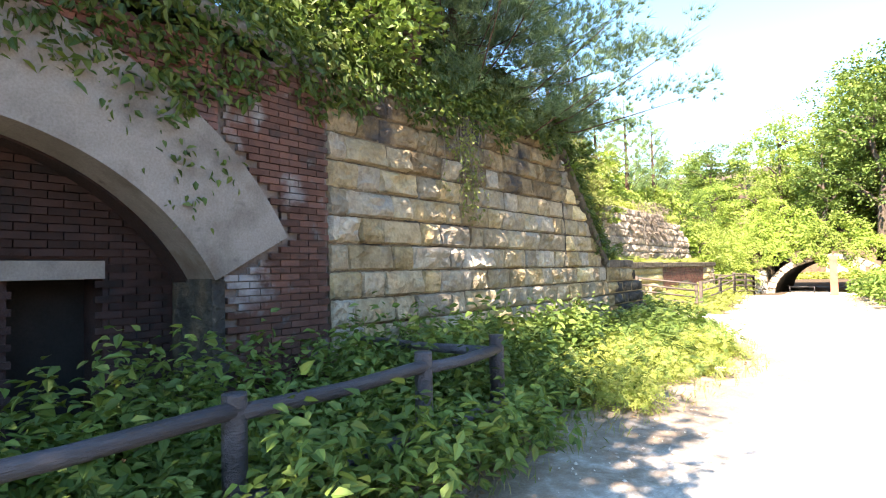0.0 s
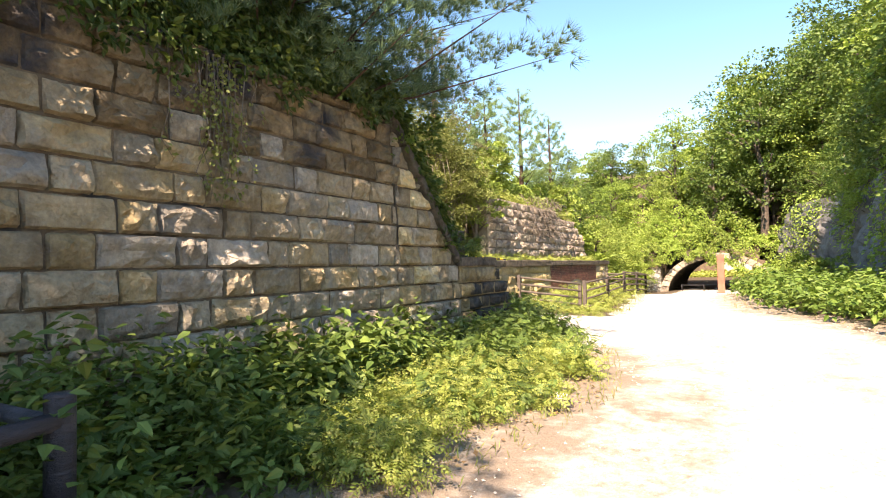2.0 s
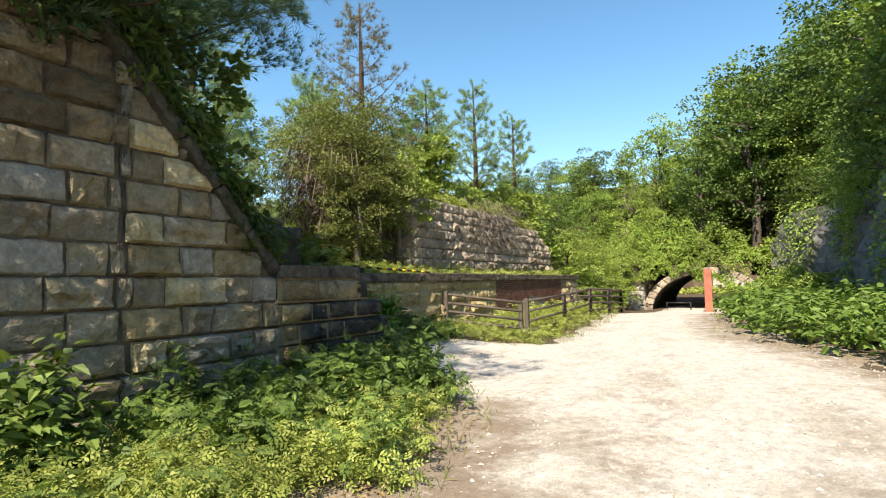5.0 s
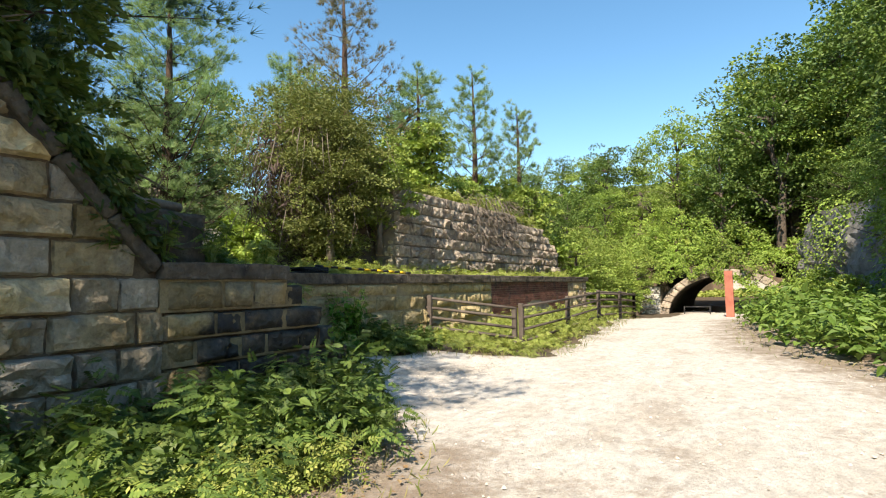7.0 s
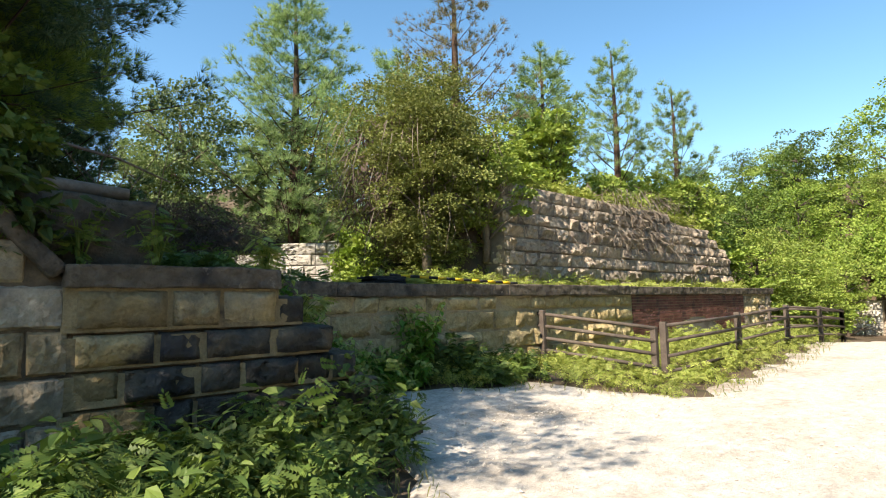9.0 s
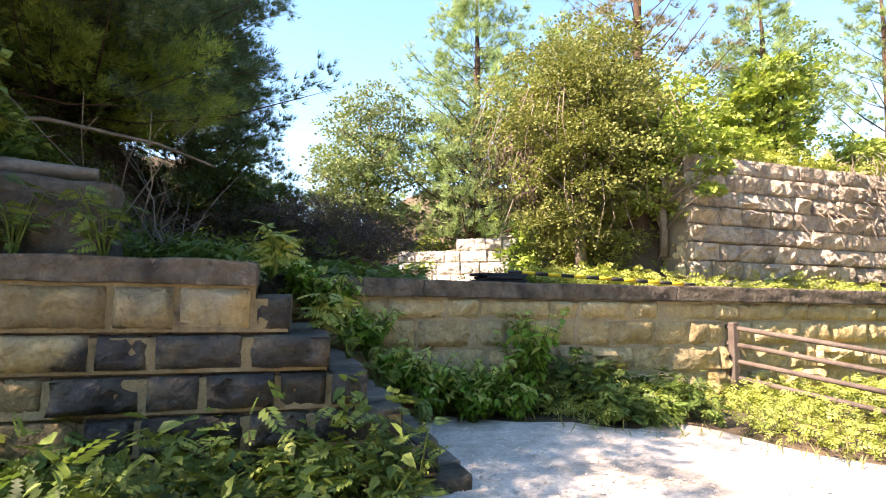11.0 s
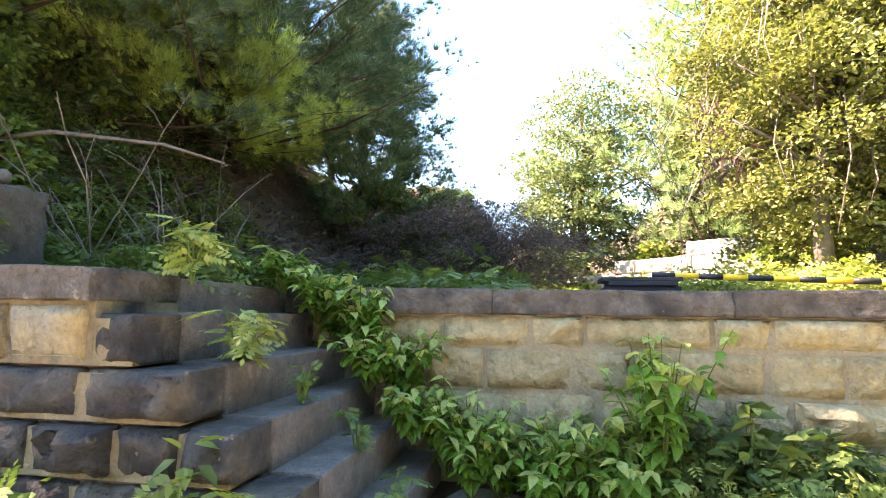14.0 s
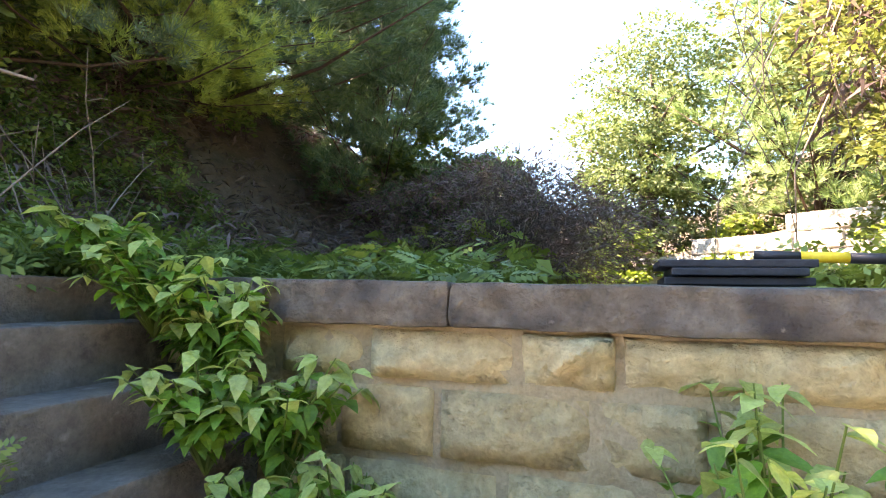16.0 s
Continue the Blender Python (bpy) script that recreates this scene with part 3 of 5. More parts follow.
def wall_solid(name, prof, x0, x1, mat, label, category="wall", batter=0.0):
    """A wall whose outline in (y, z) is prof, from x0 (back) to x1 (face)."""
    bm = bmesh.new()
    f = bm.faces.new([bm.verts.new((x1 - batter * z, y, z)) for y, z in prof])
    g = bmesh.ops.extrude_face_region(bm, geom=[f])
    for v in g["geom"]:
        if isinstance(v, bmesh.types.BMVert):
            v.co.x = x0
    bmesh.ops.recalc_face_normals(bm, faces=bm.faces[:])
    bmesh.ops.triangulate(bm, faces=bm.faces[:], ngon_method="EAR_CLIP")
    ob = part(name, bm, mat, None)
    return tagged(ob, label, category, kind="structure")


AX, BAT = -4.03, 0.035


def slope_top(y):
    return np.interp(y, [3, 10.2, 10.55, 12.35, 12.36], [3.86, 3.86, 3.8, 1.66, 1.54])


wall_a = wall_solid("wall_tall", [(4.58, -0.3), (15.6, -0.3), (14.15, 1.0), (13.85, 1.5), (12.4, 1.52), (10.5, 3.72), (4.58, 3.8)], -4.6, -4.022, M_JOINT,
                    "tall battered retaining wall of rock-faced sandstone blocks, mossy top", batter=0.035)
SAND = variants(M_STONE, 0.085)
SOOTY = variants(M_SOOTY, 0.08, worn=True)
GREY = variants(M_GREYSTONE, 0.085)
FLAT = variants(M_STONE, 0.065, 8)
BROWN = variants(M_STONE_B, 0.065, 10, True)
CRAGGY = variants(M_STONE_B, 0.125, 8)
MOSSY = variants(M_MOSSY, 0.085)
MOSSY_FLAT = variants(M_MOSSY, 0.045, 6)
CHALK = variants(M_CHALK, 0.06, 6)
TAN = variants(M_TAN, 0.055, worn=True)
TOPPED = variants(M_TOPSTONE, 0.07, 8)


def pick_a(y, z, r):
    if y > 12.36:
        return SOOTY if z < 1.26 and y > 12.85 and (y > 13.6 or r.random() < 0.9) else TAN
    if y < 10.3 and r.random() < (z - 2.8 - 0.12 * max(0, 6.5 - y)) / 0.35:
        return TOPPED
    if y < 11.7 and r.random() < (y - 10.2) / 5:
        return SAND
    return MOSSY if r.random() < 0.7 else MOSSY_FLAT


courses(wall_a, AX + 0.02, 4.58, 12.35, 0.039, 3.9, 0.3115, SAND, BAT, top=slope_top, seed=3, pick=pick_a, joint=0.017, hvar=0.006, bond=(8.49, 1.09, 0.365),
        crack=[10.42, 10.36, 10.46, 10.38, 10.33, 10.44, 10.4])
# dark strips added in the crack's gaps, painting the shade of its depth
CRACK = ((10.38, 1.75), (10.45, 2.06), (10.4, 2.37), (10.42, 2.68), (10.38, 2.99), (10.46, 3.3))
for y, z in CRACK:
    part("crack_moss", box_bm((-4.5, y - 0.02, z - 0.15), (-3.995 - 0.035 * z, y + 0.045, z + 0.15), 0.006, 0.03, 2), M_DARKSTONE, wall_a, "dark strip standing in for the shaded depth of a crack")
courses(wall_a, AX + 0.012, 12.36, 13.84, 1.262, 1.566, 0.31, TAN, 0.0, 0.55, 0.36, seed=6, hvar=0.0, joint=0.026)
courses(wall_a, AX + 0.005, 13.85, 14.1, 1.254, 1.516, 0.27, SOOTY, 0.0, 0.26, 0.26, seed=7, hvar=0.0, joint=0.02)
courses(wall_a, AX + 0.005, 12.36, 14.1, 1.254 - 0.262 * 5, 1.254, 0.262, SAND, 0.0, 0.55, 0.36, seed=5, pick=pick_a, hvar=0.0, joint=0.03,
        ends=lambda z: (12.36, 14.11 + 0.272 * round((1.385 - z) / 0.262)))
for i in range(6):
    z = 1.516 - 0.262 * (i + 1)
    part("mortar_bed", box_bm((-4.4, 12.3, z + 0.001), (-4.012, 14.075 + 0.272 * i, z + 0.228), 0.004), M_OCHRE, wall_a, "ochre mortar between the dark blocks")
part("mortar_bed", box_bm((-4.62, 12.3, 1.3), (-4.008, 13.852, 1.572), 0.004), M_OCHRE, wall_a, "ochre mortar under the coping")


def coping(name, y0, y1, x0, x1, z0, z1, step, mat, label, rough=0.012):
    """Coping stones laid end to end along y."""
    top = tagged(new(name), label, "coping", kind="structure")
    y, r = y0, random.Random(int(y0 * 10))
    while y < y1 - 0.05:
        ln = min(step * r.uniform(0.85, 1.15), y1 - y)
        bm = box_bm((x0, y + 0.001, z0), (x1 + r.uniform(-0.008, 0.008), y + ln - 0.001, z1 + r.uniform(-0.012, 0.006)), 0.022, rough, 8)
        part("coping_stone", bm, mat, top)
        y += ln
    return top


coping("coping_low", 12.3, 13.86, -4.62, -3.95, 1.566, 1.74, 2.2, M_COPING, "weathered dark coping stones on the low wall beside the steps", 0.022)

# slanting coping down the end of the tall wall
slope = tagged(new("coping_slope"), "dark mossy sloping coping running down the tall wall", "coping", kind="structure")
pa, pb = Vector((-4.2, 10.2, 4.0)), Vector((-4.2, 12.3, 1.68))
n = 5
for i in range(n):
    a, b = pa.lerp(pb, i / n), pa.lerp(pb, (i + 0.985) / n)
    ln = (b - a).length
    bm = box_bm((-0.26, -ln / 2, -0.09), (0.23, ln / 2, 0.03), 0.03, 0.045, 4)
    ob = part("coping_stone", bm, M_DARKSTONE, slope, "", True)
    ob.matrix_basis = Matrix.Translation((a + b) / 2) @ Euler((math.atan2((pb - pa).z, (pb - pa).y), 0, 0)).to_matrix().to_4x4()
# stone block at the slope's foot
ped = thing("parapet_block", "weathered stone parapet block, darkened for pine shade, with a log on top", "stone block")
# near-black colour carries the shade of the pine and leaves over the block
part("block", box_bm((-4.62, 11.55, 1.66), (-4.2, 12.9, 2.27), 0.05, 0.06, 5), M_DARKSTONE, ped, "", True)
log = thing("fallen_log", "grey dry log lying on the parapet block", "log")
V, F = tube([(-4.4, 11.7, 2.33), (-4.38, 12.2, 2.34), (-4.42, 12.75, 2.33)], [0.06, 0.07, 0.05])
obj("log", mesh_data("log", V, F, M_TWIG, True), log)

# ---- steps ----
stairs = tagged(new("stairs"), "worn concrete steps with dark stone side blocks, weeds between", "stairs", kind="structure")
for i in range(7):
    z, y = 1.516 - 0.262 * (i - 1), 14.11 + 0.272 * (i - 1)
    if i == 0:
        z = 1.72
    part("step", box_bm((-6.1, y - 0.6, z - 0.3), (-4.33 if i else -4.6, y, z), 0.014, 0.008, 2), M_STEP, stairs)

# ---- terrace wall ----
BX = -6.06
wall_b = wall_solid("wall_terrace", [(13.9, -0.3), (32.3, -0.3), (32.3, 1.53), (13.9, 1.53)], -6.5, -6.046, M_POINTING,
                    "low terrace wall of yellow-grey sandstone blocks under a rough coping")


def pick_b(y, z, r):
    if y > 29:
        return GREY if r.random() < 0.3 else SAND
    if z < 0.95 and y > 17.2:
        return CRAGGY
    return BROWN


courses(wall_b, BX, 13.9, 23.3, -0.04, 1.53, 0.33, FLAT, 0.0, 0.8, 0.48, seed=9, pick=pick_b, joint=0.014, hvar=0.0)
courses(wall_b, BX, 29.9, 32.3, -0.02, 1.53, 0.31, SAND, 0.0, 0.7, 0.5, seed=11, pick=pick_b)
coping("coping_terrace", 13.86, 32.4, -6.6, -5.97, 1.53, 1.73, 1.92, M_COPING, "rough dark coping stones along the terrace edge", 0.024)


def bricks(name, x, y0, y1, z0, z1, inside, mat, parent):
    """One mesh of laid bricks on a +x face."""
    V, F = [], []
    r = random.Random(4)
    z, row = z0, 0
    while z < z1:
        y = y0 - (0.115 if row % 2 else 0)
        while y < y1:
            a, b = max(y, y0), min(y + 0.22, y1)
            if b - a > 0.03 and inside((a + b) / 2, z + 0.03):
                o, xx = len(V), x + r.uniform(-0.004, 0.004)
                V += [(xx, a, z), (xx, b, z), (xx, b, z + 0.058), (xx, a, z + 0.058), (x - 0.04, a, z), (x - 0.04, b, z), (x - 0.04, b, z + 0.058), (x - 0.04, a, z + 0.058)]
                F += [tuple(o + i for i in q) for q in ((0, 1, 2, 3), (4, 5, 1, 0), (3, 2, 6, 7), (0, 3, 7, 4), (1, 5, 6, 2))]
            y += 0.23
        z += 0.068
        row += 1
    return tagged(obj(name, mesh_data(name, V, F, mat), parent), kind="stuff")


def in_lunette(y, z):
    return ((y - 26.6) / 1.9) ** 2 + (z / 0.95) ** 2 < 1


bricks("brickwork", -6.026, 23.32, 29.88, 0, 1.52, lambda y, z: not in_lunette(y, z), M_BRICKS, wall_b)
bm = bmesh.new()
pts = [(26.6 + 1.88 * math.cos(a), 0.93 * math.sin(a)) for a in np.linspace(0, math.pi, 25)]
f = bm.faces.new([bm.verts.new((-6.06, y, z)) for y, z in pts])
for v in bmesh.ops.extrude_face_region(bm, geom=[f])["geom"]:
    if isinstance(v, bmesh.types.BMVert):
        v.co.x += 0.035
bmesh.ops.recalc_face_normals(bm, faces=bm.faces[:])
part("sealed_arch", bm, M_RENDER, wall_b, "grey concrete infill of a sealed low arch")

# ---- upper wall ----
CX = -7.25


def top_c(y):
    return np.interp(y, [20.4, 26.5, 30.5, 32.2], [4.05, 4.05, 3.6, 2.9])


wall_c = wall_solid("wall_upper", [(20.4, 1.4), (32.2, 1.4), (32.2, 2.85), (30.5, 3.55), (26.5, 3.95), (20.4, 3.95)], -7.9, CX + 0.13, M_MORTAR,
                    "upper retaining wall of grey rock-faced blocks draped with dry vines", batter=0.05)
courses(wall_c, CX + 0.16, 20.4, 32.2, 1.62, 4.0, 0.3, GREY, 0.05, 0.72, 0.42, top=top_c, seed=21)
ret = wall_solid("wall_return", [(0, 1.4), (2.6, 1.4), (2.0, 2.6), (0, 3.95)], -0.5, -0.02, M_MORTAR, "shaded end face of the upper wall, half hidden by a bush")
ret.matrix_basis = Matrix.Translation((-7.3, 20.4, 0)) @ Matrix.Rotation(radians(-90), 4, "Z") @ Matrix.Translation((0, -2.6, 0)) @ Matrix.Translation((0, 0, 0))
courses(ret, 0.02, 0, 2.6, 1.62, 3.9, 0.3, SAND, 0.03, 0.72, 0.42, top=lambda y: np.interp(y, [0, 2.6], [2.4, 4.0]), seed=22)
# far sunlit wall at the back of the terrace
wall_d = wall_solid("wall_back", [(16, 1.4), (21.6, 1.4), (21.6, 3.4), (16, 2.6)], -17.2, -16.64, M_MORTAR, "sunlit old stone wall at the back of the terrace")
courses(wall_d, -16.6, 16, 21.6, 1.6, 3.5, 0.36, CHALK, 0.0, 0.9, 0.6, top=lambda y: np.interp(y, [16, 21.6], [2.7, 3.6]), seed=23)

wall_d.matrix_basis = Matrix.Translation((-16.6, 18.8, 0)) @ Matrix.Rotation(radians(-38), 4, "Z") @ Matrix.Translation((16.6, -18.8, 0))

# ---- brick vault front ----
CY, CZ, R0, R1 = 1.2, 0.42, 2.33, 3.2
arch = tagged(new("wall_arch"), "brick front with a pale concrete arch ring over a dark recess, ivy on top", "wall", kind="structure")


def ring_part(name, r0, r1, a0, a1, x0, x1, mat, parent, nseg=40, jag=None):
    bm = bmesh.new()
    rows = []
    for k in range(nseg + 1):
        a = a0 + (a1 - a0) * k / nseg
        rows.append([bm.verts.new((x, CY + r * math.cos(a), CZ + r * math.sin(a))) for x, r in ((x1, r0), (x1, r1), (x0, r1), (x0, r0))])
    for p, q in zip(rows, rows[1:]):
        for i in range(4):
            bm.faces.new((p[i], q[i], q[(i + 1) % 4], p[(i + 1) % 4]))
    bm.faces.new(rows[0][::-1])
    bm.faces.new(rows[-1])
    bmesh.ops.recalc_face_normals(bm, faces=bm.faces[:])
    return part(name, bm, mat, parent)


A0 = math.asin((1.53 - CZ) / R0)
ring_part("arch_ring", R0, R1, A0, math.pi - A0, -4.5, -4.02, M_RENDER, arch).data.materials[0] = M_RENDER
# vault bricks darkened in colour to stand in for the recess's shade
ring_part("vault", R0 - 0.02, R0 + 0.3, A0, math.pi - A0, -5.3, -4.5, M_SHADEBRICK, arch)
for s in (1, -1):
    ys_ = sorted((CY + s * 2.06, CY + s * 3.38))
    bm = box_bm((-5.3, ys_[0], -0.3), (-4.1, ys_[1], 1.9), 0)
    part("pier", bm, M_LIME, arch)
    bm = box_bm((-5.3, min(CY + s * 2.03, CY + s * 2.16), -0.3), (-4.05, max(CY + s * 2.03, CY + s * 2.16), 1.55), 0.02, 0.006, 2)
    part("jamb", bm, M_SOOTY, arch)
part("spandrel", box_bm((-5.3, -2.18, 1.9), (-4.1, -1.6, 3.9), 0), M_LIME, arch)
part("spandrel", box_bm((-5.3, 4.0, 1.9), (-4.1, 4.58, 3.9), 0), M_LIME, arch)
part("spandrel", box_bm((-5.3, -1.6, 3.72), (-4.1, 4.0, 3.9), 0), M_LIME, arch)
bm = bmesh.new()
outer = [(CY + (R1 - 0.05) * math.cos(a), CZ + (R1 - 0.05) * math.sin(a)) for a in np.linspace(0.5, math.pi - 0.5, 30)]
for (y0_, z0_), (y1_, z1_) in zip(outer, outer[1:]):
    bm.faces.new([bm.verts.new(c) for c in ((-4.1, y0_, z0_), (-4.1, y1_, z1_), (-4.1, y1_, 3.9), (-4.1, y0_, 3.9))])
part("spandrel", bm, M_LIME, arch)


def off_ring(y, z):
    r, a = math.hypot(y - CY, z - CZ), math.atan2(z - CZ, y - CY)
    if A0 < a < math.pi - A0 and r < R1 + 0.02:
        return False
    return z > 1.53 or abs(y - CY) > 2.17


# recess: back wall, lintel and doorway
# back wall in the same blackened brick, shade painted as colour
part("recess_wall", box_bm((-5.3, 2.62, -0.3), (-4.78, 3.3, 2.2), 0), M_SHADEBRICK, arch)
part("recess_wall", box_bm((-5.3, -0.9, -0.3), (-4.78, 1.94, 2.2), 0), M_SHADEBRICK, arch)
part("recess_wall", box_bm((-5.3, -0.9, 1.74), (-4.79, 3.3, 2.9), 0), M_SHADEBRICK, arch)
bricks("recess_brickwork", -4.75, -0.9, 3.2, 0.0, 2.75, lambda y, z: not (1.9 < y < 2.64 and z < 1.6) and not (1.55 < z < 1.75 and y < 2.64) and math.hypot(y - CY, z - CZ) < R0 + 0.1, M_SHADEBRICK, arch)
part("lintel", box_bm((-4.9, -0.9, 1.57), (-4.72, 2.62, 1.73), 0.008), M_RENDER, arch, "pale concrete lintel over the dark doorway")
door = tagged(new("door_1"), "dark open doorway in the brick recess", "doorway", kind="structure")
# black sheet set in the opening in place of its inner darkness
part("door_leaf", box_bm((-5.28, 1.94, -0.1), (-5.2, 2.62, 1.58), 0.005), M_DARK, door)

# ---- log fence ----
fence = thing("log_fence", "dark-stained round log fence sunk in weeds", "fence")
FX = -2.06
for y, z in ((0.7, 0.95), (2.24, 0.96), (3.75, 0.98), (4.74, 1.0)):
    rail("post", [(FX, y, 0), (FX, y, z - 0.015), (FX, y, z)], 0.066, M_LOG, fence, sides=12)
for z, r in ((0.86, 0.046), (0.4, 0.042)):
    for y0, y1 in ((-1.2, 0.7), (0.7, 2.24), (2.24, 3.75), (3.75, 4.74)):
        rail("rail", [(FX + 0.02, y0, z), (FX + 0.015, (y0 + y1) / 2, z - 0.01), (FX + 0.02, y1, z + 0.02)], r, M_LOG, fence, sides=10)
rail("rail", [(FX, 4.74, 0.85), (-3.0, 4.75, 0.84), (-3.95, 4.8, 0.86)], 0.045, M_LOG, fence)

# ---- board fence and gate by the terrace wall ----
bf = thing("rail_fence", "weathered brown wooden rail fence with four rails", "fence")
runs = [[(-4.1, 20.9), (-4.2, 24.4), (-4.36, 28.1), (-4.42, 31.3), (-4.5, 34.1)], [(-6.0, 31.9), (-4.5, 34.1)]]


def drop(y):
    """How far the fence has sunk towards the gate."""
    return 0.16 * float(sm(-y, -28, -21))


for run in runs:
    for x, y in run:
        z = float(ground_low(x, y))
        part("post", box_bm((x - 0.055, y - 0.055, z - 0.2), (x + 0.055, y + 0.055, z + 1.12 - drop(y)), 0.012), M_FENCE, bf)
    for (xa, ya), (xb, yb) in zip(run, run[1:]):
        za, zb = float(ground_low(xa, ya)), float(ground_low(xb, yb))
        for k in range(4):
            h = 1.06 - 0.26 * k
            rail("rail", [(xa + 0.06, ya, za + h - drop(ya)), (xb + 0.06, yb, zb + h - 0.02 - drop(yb))], 0.032, M_FENCE, bf)
gate = thing("wooden_gate", "sagging brown wooden gate with five rails", "gate")
for x, y, h in ((-4.22, 20.78, 0.95), (-5.95, 19.95, 1.26)):
    part("stile", box_bm((x - 0.05, y - 0.05, 0.1), (x + 0.05, y + 0.05, h), 0.012), M_FENCE, gate)
for k in range(5):
    h = 1.16 - 0.22 * k
    rail("rail", [(-4.18, 20.76, h - 0.23), (-6.05, 19.92, h + 0.04)], 0.033, M_FENCE, gate)

# ---- post, tunnel ----
sg = thing("marker_post", "tall red-brown painted square marker post", "post")
part("post", box_bm((-1.56, 42.3, -0.7), (-1.16, 42.6, 2.0), 0.015), M_POST, sg)
tun = tagged(new("tunnel"), "low stone-faced tunnel arch under the wooded hill, dark inside", "tunnel", kind="structure")
TY, TX0, TX1 = 46.0, -5.0, 1.4
tc, tr = (TX0 + TX1) / 2, (TX1 - TX0) / 2
bm = bmesh.new()
prev = None
for k in range(25):
    a = math.pi * k / 24
    ring = [bm.verts.new((tc + r * math.cos(a), y, -0.6 + r * 0.75 * math.sin(a))) for r, y in ((tr, TY), (tr, TY + 12), (tr + 0.4, TY + 12), (tr + 0.4, TY))]
    if prev:
        for i in range(4):
            bm.faces.new((prev[i], ring[i], ring[(i + 1) % 4], prev[(i + 1) % 4]))
    prev = ring
bmesh.ops.recalc_face_normals(bm, faces=bm.faces[:])
part("vault", bm, M_SOOTY, tun)
for k in range(19):
    a0, a1 = math.pi * k / 19 + 0.006, math.pi * (k + 1) / 19 - 0.006
    bm = bmesh.new()
    vs = [bm.verts.new((tc + r * math.cos(a), y, -0.6 + r * 0.75 * math.sin(a))) for y in (TY - 0.25, TY + 0.1) for r, a in ((tr - 0.02, a0), (tr + 0.5, a0), (tr + 0.5, a1), (tr - 0.02, a1))]
    for q in ((0, 1, 2, 3), (7, 6, 5, 4), (0, 4, 5, 1), (1, 5, 6, 2), (2, 6, 7, 3), (3, 7, 4, 0)):
        bm.faces.new([vs[i] for i in q])
    bmesh.ops.bevel(bm, geom=bm.edges[:], offset=0.03, segments=1, affect="EDGES")
    part("voussoir", bm, M_GREYSTONE, tun)
wall_t = tagged(new("wall_tunnel"), "pale rubble wall beside the tunnel mouth", "wall", kind="structure")
part("core", box_bm((-7.9, TY - 0.05, -0.8), (-5.4, TY + 0.6, 1.2), 0.02), M_MORTAR, wall_t)
for x0, x1, z1 in ((-7.9, -5.45, 1.15),):
    hold = new("face")
    hold.parent = wall_t
    hold.matrix_basis = Matrix.Translation((0, TY - 0.1, 0)) @ Matrix.Rotation(radians(-90), 4, "Z")
    courses(hold, 0.05, x0, x1, -0.6, z1, 0.34, CHALK, 0, 0.7, 0.4, seed=31)
bar = thing("barrier", "low dark metal barrier at the tunnel mouth", "barrier")
for z in (-0.35, -0.05):
    rail("bar", [(-4.0, 45.2, z), (-2.6, 45.2, z)], 0.035, M_BLACK, bar)
for x in (-4.0, -2.6):
    rail("leg", [(x, 45.2, -0.55), (x, 45.2, 0.0)], 0.035, M_BLACK, bar)
tagged(heightfield("hill_over_tunnel", np.arange(-6.0, 2.6, 0.4), np.arange(46.15, 62, 0.5), lambda x, y: 2.4 + 7.0 * sm(y, 47, 62), M_SOIL), "earth over the tunnel", "ground", kind="structure")

# ---- things on the terrace ----
mats = thing("rubber_mats", "stack of flat black rubber mats on the terrace edge", "mats")
for i, dx in enumerate((0, 0.03, -0.02)):
    part("mat", box_bm((-6.85 + dx, 16.5 + dx, 1.74 + 0.04 * i), (-6.4 + dx, 17.1 - dx, 1.774 + 0.04 * i), 0.006), M_RUBBER, mats)
pole = thing("barrier_pole", "yellow and black striped barrier pole lying on the terrace", "pole")
p0, p1 = Vector((-6.55, 16.9, 1.88)), Vector((-6.25, 19.6, 1.765))
for i in range(15):
    rail("band", [p0.lerp(p1, i / 15), p0.lerp(p1, (i + 1) / 15)], 0.024, M_YELLOW if i % 2 else M_BLACK, pole, sides=10)
ws = thing("white_stone", "small pale flat stone at the track's edge", "stone")
part("stone", box_bm((-1.37, 9.53, 0.01), (-1.2, 9.66, 0.06), 0.015, 0.02, 1), M_WHITE, ws)

# ---- plants ----


def branchy(base, top, spread, n, rnd, r0):
    """Trunk and limbs; returns the tubes and the limbs' ends."""
    base, top = Vector(base), Vector(top)
    H = (top - base).length
    path = [base.lerp(top, t) + Vector((rnd.uniform(-1, 1), rnd.uniform(-1, 1), 0)) * 0.04 * H * math.sin(t * 3.1) for t in np.linspace(0, 1, 7)]
    tubes, tips = [tube(path, [r0 * (1 - 0.8 * t) for t in np.linspace(0, 1, 7)], 8)], []
    for i in range(n):
        t = rnd.uniform(0.3, 0.95)
        p = path[int(t * 6)]
        a = rnd.uniform(0, 6.28)
        ln = spread * (1.15 - 0.7 * t) * rnd.uniform(0.6, 1)
        e = p + Vector((math.cos(a) * ln, math.sin(a) * ln, ln * rnd.uniform(0.3, 0.8)))
        mid = p.lerp(e, 0.5) + Vector((0, 0, 0.08 * ln))
        tubes.append(tube([p, mid, e], [r0 * 0.35, r0 * 0.22, r0 * 0.08], 5))
        tips += [e, mid]
    return tubes, tips


